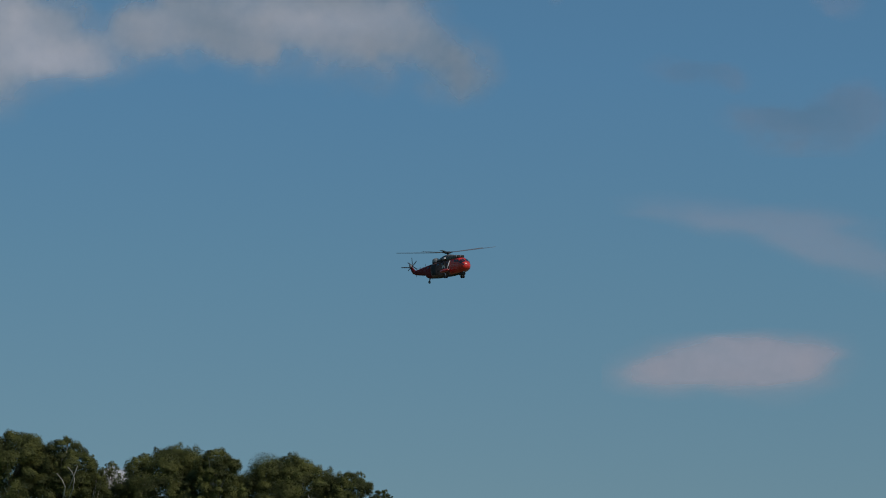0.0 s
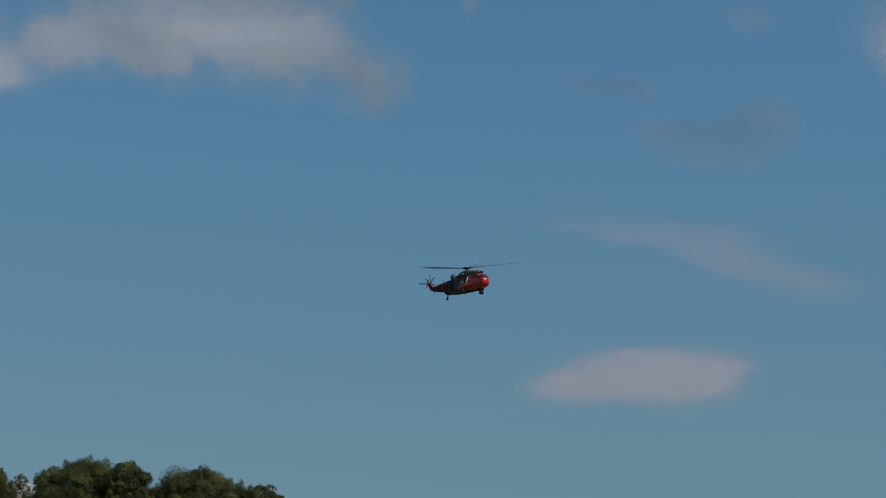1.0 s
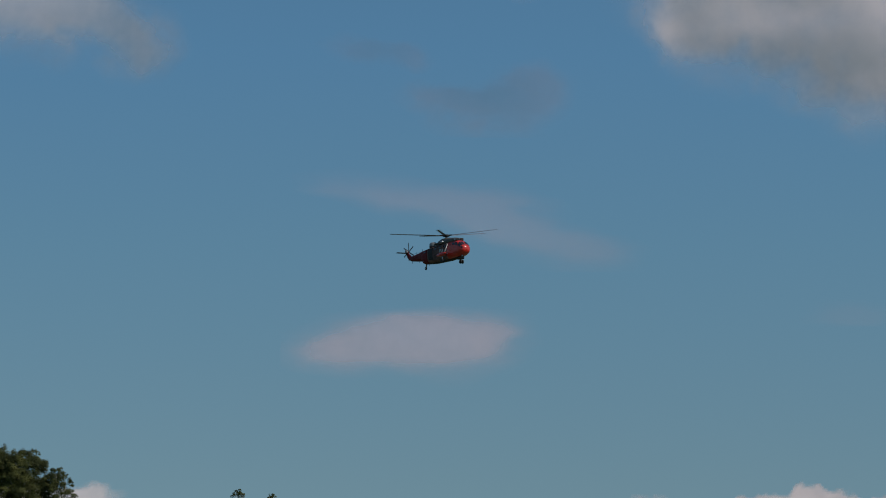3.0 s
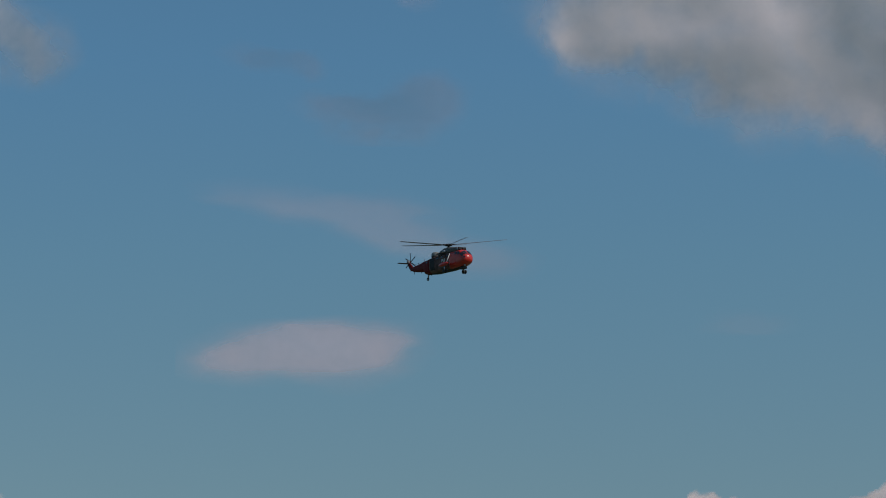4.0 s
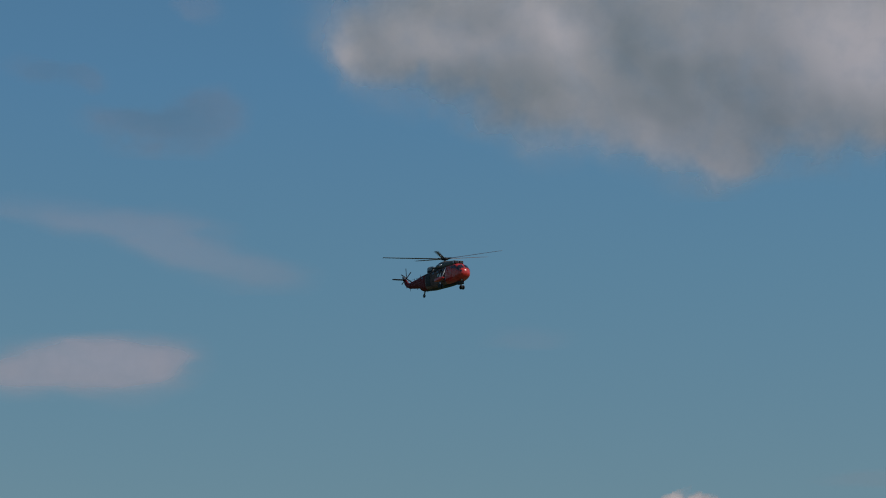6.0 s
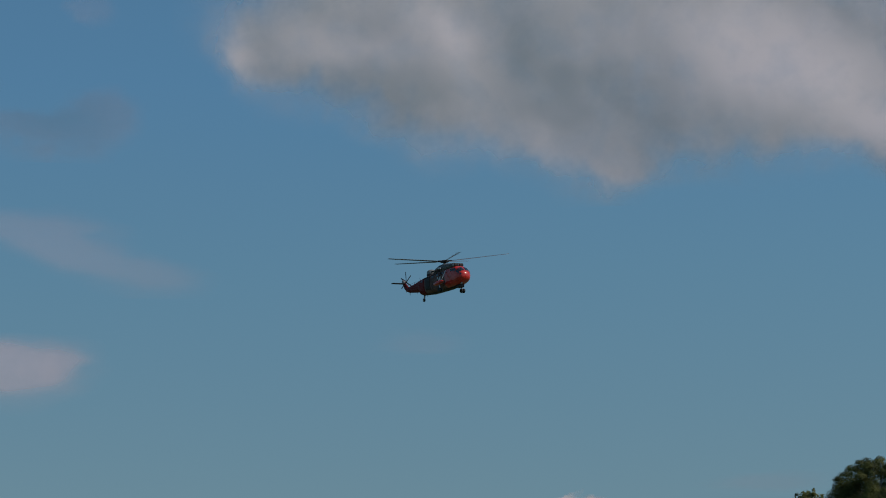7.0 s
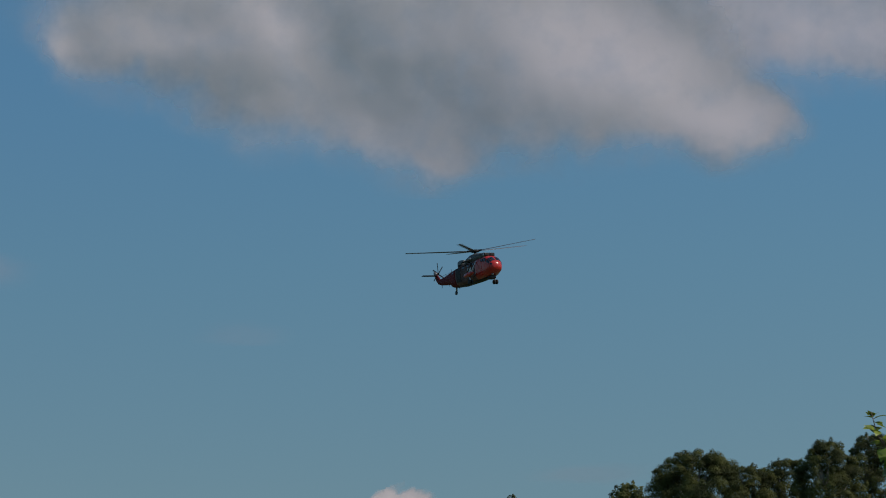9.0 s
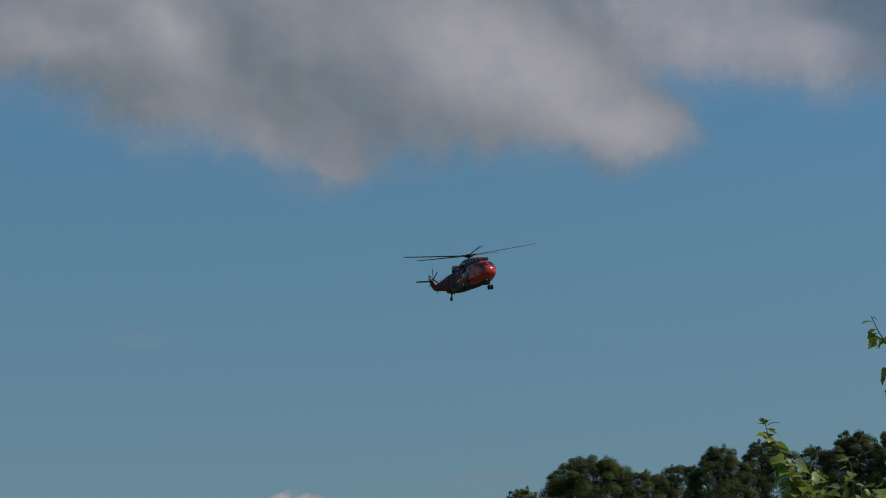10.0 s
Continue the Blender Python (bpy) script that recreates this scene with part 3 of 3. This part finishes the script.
    part("pylon_cap", tube(bmesh.new(), [(-10.75, 0, -1.25), (-11.0, 0, -0.95), (-11.22, 0, -0.6)], [0.2, 0.24, 0.12], 12), RADOME, heli, "pale grey pylon tip")
    stab = bmesh.new()
    loft(stab, [[Vector((x + u * c, y, -1.22 + v)) for u, v in ((0.45, 0.0), (0.25, 0.07), (-0.2, 0.06), (-0.55, 0.0), (-0.2, -0.05), (0.25, -0.05))] for x, y, c in ((-10.75, -0.1, 1.0), (-10.83, -1.2, 0.92), (-10.86, -2.05, 0.8), (-10.88, -2.2, 0.5))])
    part("stabiliser", stab, DARK, heli, "dark one-sided tailplane")
    part("gearbox_cap", tube(bmesh.new(), [(-11.15, 0.4, -0.85), (-11.15, -0.05, -0.85)], [0.16, 0.24], 12), METAL, heli)
    # undercarriage
    for y in (1, -1):
        sponson = part("sponson", loft(bmesh.new(), [oval_ring(x, y * 1.98, z, ry, rz, 2.2) for x, z, ry, rz in (
            (2.2, -3.40, 0.06, 0.06), (1.95, -3.40, 0.20, 0.19), (1.5, -3.43, 0.27, 0.28), (0.7, -3.46, 0.29, 0.30), (0.0, -3.46, 0.22, 0.23), (-0.35, -3.44, 0.06, 0.06))]), RED, heli, "red float-shaped sponson")
        part("stub", tube(bmesh.new(), [(0.9, y * 1.0, -3.6), (0.9, y * 1.8, -3.5)], [0.2, 0.16], 8), GREY, sponson)
        for x in (1.75, 0.55):
            part("strut", tube(bmesh.new(), [(x - 0.15, y * 1.08, -1.75), (x, y * 1.95, -3.2)], [0.07, 0.07], 8), WHITE if x > 1 else DARK, sponson, "bracing strut")
        part("oleo", tube(bmesh.new(), [(1.1, y * 1.95, -3.6), (1.15, y * 1.95, -4.1), (1.2, y * 1.95, -4.5)], [0.1, 0.09, 0.07], 8), METAL, sponson)
        part("axle", tube(bmesh.new(), [(1.2, y * 1.95 - 0.3, -4.5), (1.2, y * 1.95 + 0.3, -4.5)], [0.06, 0.06], 8), METAL, sponson)
        for dy in (-0.2, 0.2):
            part("wheel", wheel_mesh(bmesh.new(), (1.2, y * 1.95 + dy, -4.5), 0.33, 0.24), TYRE, sponson, "black rubber tyre")
    part("tail_leg", tube(bmesh.new(), [(-5.75, 0, -3.7), (-5.9, 0, -4.2), (-5.98, 0, -4.55)], [0.1, 0.08, 0.06], 8), METAL, heli)
    part("tail_fork", tube(bmesh.new(), [(-5.6, 0, -3.9), (-5.95, 0.14, -4.3), (-5.98, 0.14, -4.55)], [0.05, 0.05, 0.05], 6), DARK, heli)
    tail_wheel = part("tail_wheel", wheel_mesh(bmesh.new(), (-5.98, 0, -4.58), 0.27, 0.2), TYRE, heli, "small black tail wheel")
    part("rim", tube(bmesh.new(), [(-5.98, -0.11, -4.58), (-5.98, 0.11, -4.58)], [0.13, 0.13], 12), METAL, tail_wheel, "bare metal wheel rim")
    # winch, aerials, lamps
    part("winch", tube(bmesh.new(), [(0.1, -1.05, -1.35), (-0.5, -1.55, -1.4), (-1.2, -1.6, -1.4)], [0.09, 0.11, 0.12], 8), DARK, heli, "dark rescue winch over the door")
    for x, z, h in ((-6.6, -1.68, 0.55), (-8.2, -1.78, 0.3)):
        part("aerial", tube(bmesh.new(), [(x, 0, z - 0.05), (x - 0.1, 0, z + h)], [0.05, 0.02], 6), DARK, heli)
    for x, z, h in ((-7.6, -2.93, 0.4), (-9.5, -2.64, 0.55), (-4.9, -3.95, 0.3)):
        part("aerial", tube(bmesh.new(), [(x, 0, z + 0.05), (x - 0.08, 0, z - h)], [0.05, 0.025], 6), DARK, heli)
    part("wire_aerial", tube(bmesh.new(), [(-4.4, -1.1, -1.9), (-7.5, -0.75, -1.8), (-10.2, -0.35, -1.75)], [0.015, 0.015, 0.015], 5), DARK, heli)
    part("landing_lamp", tube(bmesh.new(), [(4.35, -0.35, -4.0), (4.4, -0.35, -4.18)], [0.14, 0.14], 10), METAL, heli)
    part("under_fairing", box(bmesh.new(), (3.0, -0.45, -4.58), (3.95, 0.45, -4.0), 0.14), DARK, heli, "dark sensor fairing under the nose")
    part("wiper", tube(bmesh.new(), [skin(4.9, 14, 0.03), skin(4.5, 26, 0.03)], [0.02, 0.02], 5), DARK, heli)
    part("probe", tube(bmesh.new(), [(5.1, 0.3, -2.5), (5.5, 0.3, -2.45)], [0.02, 0.015], 5), METAL, heli)
    # main rotor
    rotor = new("main_rotor")
    rotor.parent = heli
    rotor["label"] = "five-bladed dark main rotor, turning"
    part("hub", tube(bmesh.new(), [(0, 0, -0.22), (0, 0, -0.1), (0, 0, 0.1), (0, 0, 0.2)], [0.42, 0.66, 0.6, 0.25], 20), DARK, rotor, "dark rotor head")
    blade = blade_mesh(1.0, 9.4, 0.46, 0.07, (17.0, 9.0))
    arm = tube(bmesh.new(), [(0.3, 0, 0), (0.8, 0, 0.0), (1.1, 0, 0.0)], [0.14, 0.1, 0.09], 8)
    first = part("blade", blade, BLADE, rotor, "long narrow dark blade")
    first_arm = part("blade_arm", arm, DARK, rotor)
    for k in range(5):
        b, a = (first, first_arm) if k == 0 else (new("blade", first.data), new("blade_arm", first_arm.data))
        for o in (b, a):
            o.parent = rotor
            o.matrix_basis = pose(0, 0, 0, 0, 0, 72 * k) @ pose(0, 0, 0, 0, -3.0, 0)
        b["label"] = "long narrow dark blade"
    # tail rotor on the port side
    tail = new("tail_rotor")
    tail.parent = heli
    tail["label"] = "six-bladed dark tail rotor, turning"
    part("tail_hub", tube(bmesh.new(), [(0, -0.1, 0), (0, 0.14, 0)], [0.2, 0.16], 12), DARK, tail)
    bm = blade_mesh(0.15, 1.55, 0.2, 0.03)
    bmesh.ops.rotate(bm, verts=bm.verts, cent=(0, 0, 0), matrix=Matrix.Rotation(radians(90), 3, "X"))
    tb = part("tail_blade", bm, BLADE, tail, "short dark blade")
    for k in range(6):
        o = tb if k == 0 else new("tail_blade", tb.data)
        o.parent = tail
        o.matrix_basis = pose(0, 0.06, 0, 0, 60 * k, 0)
    return heli, rotor, tail


heli, rotor, tail_rotor = build_helicopter()


# ---- trees ----
def leaf_cloud(centres, sizes, count, leaf, rng, zmin, middle, high):
    """Many small folded leaves in and on the given puffs, densest below the height high. Returns vertices and faces."""
    w = sizes[:, 0] * sizes[:, 1] * np.where(sizes[:, 0] > 0.7 * sizes[:, 0].max(), 0.6, 1.0)
    w = w * (0.12 + 0.88 / (1 + np.exp((high - 4.2 - centres[:, 2]) * 1.5)))
    pick = rng.choice(len(centres), count, p=w / w.sum())
    d = rng.normal(size=(count, 3))
    d[:, 2] = np.where(rng.uniform(size=count) < 0.65, np.abs(d[:, 2]), d[:, 2])
    d /= np.linalg.norm(d, axis=1)[:, None]
    r = rng.uniform(0.3, 1.0, count) ** 0.5 * (1 + 0.05 * rng.normal(size=count))
    pos = centres[pick] + d * r[:, None] * sizes[pick]
    pos[:, 2] = np.maximum(pos[:, 2], zmin)
    out = pos - middle
    out /= np.linalg.norm(out, axis=1)[:, None]
    nrm = d * 0.95 + out * 0.35 + rng.normal(size=(count, 3)) * 0.26 + np.array([0, 0, 0.15])
    nrm /= np.linalg.norm(nrm, axis=1)[:, None]
    t = np.cross(nrm, rng.normal(size=(count, 3)))
    t /= np.linalg.norm(t, axis=1)[:, None]
    b = np.cross(nrm, t)
    s = leaf * rng.uniform(0.6, 1.35, count)[:, None]
    verts = np.stack([pos - t * s, pos + b * s * 0.55 + nrm * s * 0.12, pos + t * s, pos - b * s * 0.55 + nrm * s * 0.12], 1).reshape(-1, 3)
    faces = np.arange(count * 4).reshape(-1, 4)
    return verts, faces


def mesh_fast(name, verts, faces, mat):
    me = bpy.data.meshes.new(name)
    me.vertices.add(len(verts))
    me.vertices.foreach_set("co", verts.astype(np.float32).ravel())
    me.loops.add(faces.size)
    me.loops.foreach_set("vertex_index", faces.astype(np.int32).ravel())
    me.polygons.add(len(faces))
    me.polygons.foreach_set("loop_start", np.arange(0, faces.size, faces.shape[1], dtype=np.int32))
    me.update(calc_edges=True)
    me.materials.append(mat)
    return me


def tree(az, top_el, half, dist, seed, label, lobes=(), dense=1.0, leaf=0.05, body=0.62, kind="tree", bare=()):
    """A birch: az and top_el in degrees as seen from the eye, half = crown half width in degrees."""
    rng = np.random.RandomState(seed)
    foot = at(az, 0, dist)
    top = math.tan(radians(top_el + 0.03)) * dist + EYE.z
    hw = math.tan(radians(half * 1.35)) * dist
    thing = new(kind)
    thing.location = (foot.x, foot.y, 0)
    tagged(thing, label, "tree", "trees along the field edge")
    # crown puffs over an upright egg
    hh = max(top * body * 0.5, hw * 0.9)
    cz = top - hh
    cen, siz = [], []
    n = 130
    for k in range(n):
        u = 1 - 1.75 * (k + 0.5) / n
        ph = k * 2.399963 + rng.uniform(-0.4, 0.4)
        ring = max(0, 1 - abs(u) ** 2.2) ** 0.5
        s = hw * rng.uniform(0.09, 0.22)
        k2 = 1 - 0.75 * s / hw - 0.36 * rng.uniform(0, 1) ** 1.6 + 0.05 * math.sin(3 * ph + 5 * u + seed)
        cen.append((math.cos(ph) * ring * hw * k2, math.sin(ph) * ring * hw * k2, cz + u * (hh - s * 0.85) * (0.90 + 0.10 * k2)))
        siz.append((s, s, s * rng.uniform(0.7, 1.15)))
    for k in range(46):
        ph, u = rng.uniform(0, 6.283), rng.uniform(0.1, 0.99)
        ring, s = math.sqrt(1 - u * u), hw * rng.uniform(0.045, 0.10)
        cen.append((math.cos(ph) * ring * hw * 0.94, math.sin(ph) * ring * hw * 0.94, cz + u * hh * 0.97))
        siz.append((s * 0.8, s * 0.8, s * 1.4))
    for k in range(30):
        u = k / 29 * 1.4 - 0.7
        ph, r = rng.uniform(0, 6.283), rng.uniform(0.1, 0.72) * math.sqrt(1 - u * u)
        cen.append((math.cos(ph) * r * hw, math.sin(ph) * r * hw, cz + u * hh))
        siz.append((rng.uniform(0.24, 0.34) * hw,) * 3)
    right = Vector((math.cos(radians(az)), -math.sin(radians(az)), 0))
    for lx, lz, ls in lobes:  # side lobes, in crown half widths from the crown's top middle
        for k in range(5):
            o = right * (lx * hw + rng.uniform(-0.5, 0.5) * ls * hw)
            cen.append((o.x, o.y + rng.uniform(-0.3, 0.3) * hw, top - lz * hw - ls * hw + rng.uniform(-0.4, 0.1) * ls * hw))
            siz.append((ls * hw * 0.6, ls * hw * 0.6, ls * hw * 0.6))
    cen, siz = np.array(cen), np.array(siz)
    v, f = leaf_cloud(cen, siz, int(115000 * half * half * dense), leaf, rng, 0.4, np.array([0, 0, cz]), top)
    crown = new("crown", mesh_fast("crown", v, f, LEAVES))
    crown.parent = thing
    # trunk and limbs reach into the puffs
    bm = bmesh.new()
    lean = rng.uniform(-0.3, 0.3, 2)
    tp = [(lean[0] * t * t + 0.12 * math.sin(4 * t + seed), lean[1] * t * t, top * 0.82 * t) for t in (0, 0.15, 0.3, 0.45, 0.6, 0.75, 0.9, 1.0)]
    r0 = 0.012 * top + 0.04
    tube(bm, tp, [r0 * (1.25 - 1.1 * i / 7) for i in range(8)], 9)
    part("trunk", bm, BARK, thing, "pale birch trunk")
    order = rng.permutation(len(cen))[:22]
    for k in order:
        c = Vector(cen[k])
        c.x, c.y = c.x * 0.75, c.y * 0.75
        zs = max(0.2 * top, c.z - 0.75 * math.hypot(c.x, c.y) - 0.4)
        t = min(zs / (top * 0.82), 0.95)
        a = Vector((lean[0] * t * t + 0.12 * math.sin(4 * t + seed), lean[1] * t * t, top * 0.82 * t))
        mid = a.lerp(c, 0.5) + Vector((0, 0, -0.15 * (c - a).length + 0.1)) + Vector(rng.uniform(-0.15, 0.15, 3))
        part("limb", tube(bmesh.new(), [a, mid, mid.lerp(c, 0.6), c], [r0 * 0.45, r0 * 0.3, r0 * 0.18, 0.012], 6), BARK, thing)
    # bare pale limbs that show at the front of the crown, running back to the trunk at their foot
    for way in bare:
        pts = [at(a, e, dist - hw * 0.86) - thing.location for a, e in way]
        back = Vector((pts[-1].x * 0.15, pts[-1].y * 0.15, pts[-1].z - 1.4))
        part("limb", tube(bmesh.new(), [back, pts[-1].lerp(back, 0.35)] + pts[::-1], [0.06, 0.05] + [0.026 - 0.014 * i / len(pts) for i in range(len(pts))], 7), BARK, thing, "bare pale birch limb")
    return thing


def build_trees():
    b = "tall leafy birch with pale trunk, dark green crown"
    tree(-9.6, 4.90, 1.08, 150, 1, b, [(-0.6, 0.25, 0.35), (0.6, 0.3, 0.35)])
    tree(-8.5, 4.77, 0.82, 149, 2, b, [(0.45, 0.5, 0.4), (-0.5, 0.25, 0.4)], bare=[[(-8.39, 4.14), (-8.28, 4.02), (-8.22, 3.87), (-8.24, 3.65)], [(-8.16, 4.16), (-8.20, 4.05), (-8.24, 3.92)], [(-8.62, 3.98), (-8.5, 3.85), (-8.42, 3.68)]])
    tree(-11.0, 4.8, 0.9, 152, 3, b, dense=0.5)
    tree(-7.95, 4.1, 0.5, 148, 4, "lower bushy birch beside taller ones")
    tree(-7.42, 4.28, 0.27, 158, 5, "slim young birch with thin drooping crown", body=0.4)
    tree(-6.0, 4.68, 1.1, 150, 6, b, [(-0.75, 0.45, 0.3), (0.6, 0.12, 0.3), (0.95, 0.5, 0.3)])
    tree(-5.08, 4.66, 0.58, 147, 7, b, [(0.5, 0.15, 0.35)])
    tree(-3.35, 4.55, 1.1, 152, 8, b, [(0.55, 0.12, 0.32), (-0.75, 0.18, 0.3), (0.95, 0.5, 0.3)], bare=[[(-3.63, 3.44), (-3.68, 3.3), (-3.66, 3.1)], [(-2.95, 3.64), (-2.87, 3.46), (-2.91, 3.2)], [(-4.25, 3.3), (-4.2, 3.0)]])
    tree(-2.0, 4.2, 0.62, 150, 9, b, [(0.4, 0.15, 0.3)])
    tree(-1.3, 3.8, 0.42, 149, 10, "lower leafy birch at the end of the row")
    tree(2.8, 3.38, 0.24, 165, 11, "distant tree whose top alone shows")
    tree(3.56, 3.30, 0.2, 168, 12, "distant tree whose top alone shows")
    tree(22.85, 3.68, 0.2, 150, 13, "slender tree with a thin pointed top")
    tree(25.5, 3.9, 0.55, 120, 14, "loose bush with sparse twiggy top", leaf=0.08, dense=0.3)
    tree(27.0, 4.62, 0.90, 150, 15, b, [(0.35, 0.0, 0.30), (0.6, 0.12, 0.3), (-0.6, 0.35, 0.35)])
    tree(28.2, 4.24, 0.58, 153, 16, b, [(0.6, 0.1, 0.3), (-0.5, 0.05, 0.25)])
    tree(29.0, 4.36, 0.58, 156, 17, b, [(-0.6, 0.15, 0.35), (0.3, -0.02, 0.22)])
    tree(30.0, 4.76, 0.68, 150, 18, b, [(0.5, 0.5, 0.35)])
    tree(31.0, 4.87, 0.66, 154, 19, b, [(0.5, 0.2, 0.35)])
    tree(32.1, 4.7, 0.45, 158, 20, b)
    tree(33.0, 5.0, 0.72, 150, 21, b, [(-0.5, 0.3, 0.35)])
    tree(34.1, 5.15, 0.75, 148, 22, b)
    tree(35.8, 5.0, 0.95, 150, 23, b, dense=0.4)


build_trees()


# ---- young birch close to the camera ----
def leaf_shape():
    """A pointed, toothed birch leaf 1 unit long, folded along its midrib, stalk at the origin."""
    half = [(0.0, 0.0), (0.05, 0.17), (0.14, 0.33), (0.25, 0.41), (0.37, 0.42), (0.49, 0.35), (0.60, 0.28), (0.71, 0.18), (0.82, 0.11), (0.92, 0.05), (1.0, 0.0)]
    bm = bmesh.new()
    mid = [bm.verts.new((u, 0, -0.22 * u * u)) for u, _ in half]
    for s in (1, -1):
        rim = [None] + [bm.verts.new((u + (0.035 if i % 2 else -0.03), s * w * (1.08 if i % 2 else 0.94), 0.38 * w - 0.30 * u * u - 0.5 * w * w)) for i, (u, w) in enumerate(half[1:-1], 1)] + [None]
        for i in range(len(half) - 1):
            vs = [mid[i], mid[i + 1], rim[i + 1], rim[i]]
            vs = [x for x in vs if x]
            bm.faces.new(vs if s < 0 else vs[::-1])
    me = bpy.data.meshes.new("leaf")
    bm.to_mesh(me)
    bm.free()
    me.materials.append(NEAR_LEAF)
    me.polygons.foreach_set("use_smooth", [True] * len(me.polygons))
    return me


LEAF = leaf_shape()


def shoot(thing, points, r0, leaves, rng, size=0.055, name="twig", first=0.25, sunward=0.6):
    """A bent twig with leaves set along it in turn."""
    pts = [Vector(p) for p in points]
    part(name, tube(bmesh.new(), pts, [r0 * (1 - 0.75 * i / (len(pts) - 1)) for i in range(len(pts))], 7), BROWN_BARK, thing)
    seg = len(pts) - 1
    for k in range(leaves):
        f = (first + (1 - first) * (k + 0.9) / leaves) * seg
        i = min(int(f), seg - 1)
        p = pts[i].lerp(pts[i + 1], min(f - i, 1.0))
        d = (pts[i + 1] - pts[i]).normalized()
        side = Vector((rng.uniform(-1, 1), rng.uniform(-1, 1), rng.uniform(-0.5, 0.3)))
        x = (d * 0.3 + side.normalized() + Vector((0, 0, -0.35))).normalized()
        up = Vector((rng.uniform(-0.8, 0.8), rng.uniform(-0.7, 0.7) - sunward, 0.8)).normalized()
        y = up.cross(x).normalized()
        z = x.cross(y)
        s = size * rng.uniform(0.65, 1.2) * (0.6 if k == leaves - 1 else 1)
        stalk = 0.22 * s
        q = p + x * stalk
        ob = new("leaf", LEAF)
        ob.parent = thing
        ob.matrix_basis = Matrix.LocRotScale(q, Matrix((x, y, z)).transposed().to_quaternion(), (s, s, s))
        if k % 3 == 0:
            part("stalk", tube(bmesh.new(), [p, q + x * 0.01], [0.0012, 0.0009], 5), BROWN_BARK, thing)


def build_saplings():
    rng = random.Random(5)
    d = 9.6
    a = new("young_birch")
    tagged(a, "young birch shoots with bright green toothed leaves", "sapling", "saplings by the camera")
    root = at(32.6, 0, d)
    base = Vector((root.x, root.y, 0))
    fork = at(32.5, 1.2, d)
    shoot(a, [base, base.lerp(fork, 0.5) + Vector((0.02, 0.01, 0)), fork], 0.022, 0, rng, name="stem")
    tips = [((32.4, 2.6), (31.9, 3.6), (31.45, 4.3), (31.12, 4.8), (31.0, 5.34), 15), ((32.4, 2.4), (31.9, 3.2), (31.6, 3.7), (31.5, 4.0), (31.5, 4.45), 12),
            ((32.45, 2.4), (32.2, 3.1), (31.9, 3.7), (31.75, 4.0), (31.6, 4.4), 14), ((32.5, 2.3), (32.5, 3.0), (32.4, 3.5), (32.3, 3.8), (32.25, 4.1), 14),
            ((32.6, 2.3), (32.8, 3.0), (32.92, 3.6), (32.95, 3.95), (32.86, 4.42), 7), ((32.6, 2.2), (32.9, 2.9), (33.2, 3.3), (33.3, 3.5), (33.5, 3.75), 15),
            ((32.6, 2.2), (32.4, 2.8), (32.2, 3.2), (31.9, 3.45), (31.65, 3.7), 14), ((32.5, 2.0), (32.3, 2.7), (32.1, 3.1), (32.0, 3.4), (31.95, 3.65), 14)]
    for *way, n in tips:
        off = rng.uniform(-0.25, 0.25)
        shoot(a, [fork] + [at(z, e, d + off * (i + 1) / 5) for i, (z, e) in enumerate(way)], 0.0055, int(n * 2.1), rng, 0.060, first=0.35, sunward=0.45)
    b = new("young_birch")
    tagged(b, "taller young birch stem with a few hanging leaves", "sapling", "saplings by the camera")
    root = at(35.2, 0, 8.8)
    base = Vector((root.x, root.y, 0))
    knee = at(34.9, 5.2, 8.8)
    shoot(b, [base, base.lerp(knee, 0.4) + Vector((0.03, 0, 0)), base.lerp(knee, 0.75), knee, at(34.6, 8.6, 8.8)], 0.02, 10, rng, name="stem", first=0.6)
    for *way, n in [((34.4, 6.1), (33.95, 6.6), (33.7, 6.95), (33.55, 7.2), (33.40, 7.55), 7), ((34.3, 6.2), (33.9, 6.7), (33.65, 7.0), (33.5, 7.1), (33.3, 7.2), 6),
                    ((34.4, 5.8), (34.1, 6.1), (33.9, 6.3), (33.75, 6.4), (33.65, 6.2), 5), ((34.5, 5.4), (34.2, 5.7), (33.95, 5.9), (33.8, 5.95), (33.7, 5.75), 4)]:
        shoot(b, [knee] + [at(z + 0.1, e, 8.8) for z, e in way], 0.005, n, rng, 0.042, first=0.5, sunward=-0.3)


build_saplings()


# ---- what moves ----
def motions():
    rows = []
    for k in range(21):
        t = k * 0.5
        x = ((-0.00407 * t - 0.5592) * t + 19.25587) * t + 0.88955
        y = ((0.0552 * t - 1.05119) * t - 10.23388) * t + 446.90538
        z = ((0.00345 * t - 0.05276) * t - 1.83984) * t + 74.17638
        heading = (0.09111 * t + 2.49151) * t + 51.599
        nose_up = (-0.01629 * t + 0.34791) * t + 1.8879
        bank = (0.15111 * t - 1.69129) * t + 6.54352
        rows.append((t, pose(x, y, z, bank, -nose_up, -heading)))
    walk(heli, rows)
    disc = pose(0, 0, 0, 3.0, 6.0, 0)
    walk(rotor, [(k / FPS, disc @ pose(0, 0, 0, 0, 0, 26.2 + 1248.4 * k / FPS + float(np.interp(k / FPS, [0, 1, 2, 4, 5, 7, 10], [0, -2, -3, 1, 3, -1, -1])))) for k in range(301)])
    walk(tail_rotor, [(k / FPS, pose(-11.15, 0.45, -0.85, 0, 30 + 10 * k, 0)) for k in range(301)])


motions()
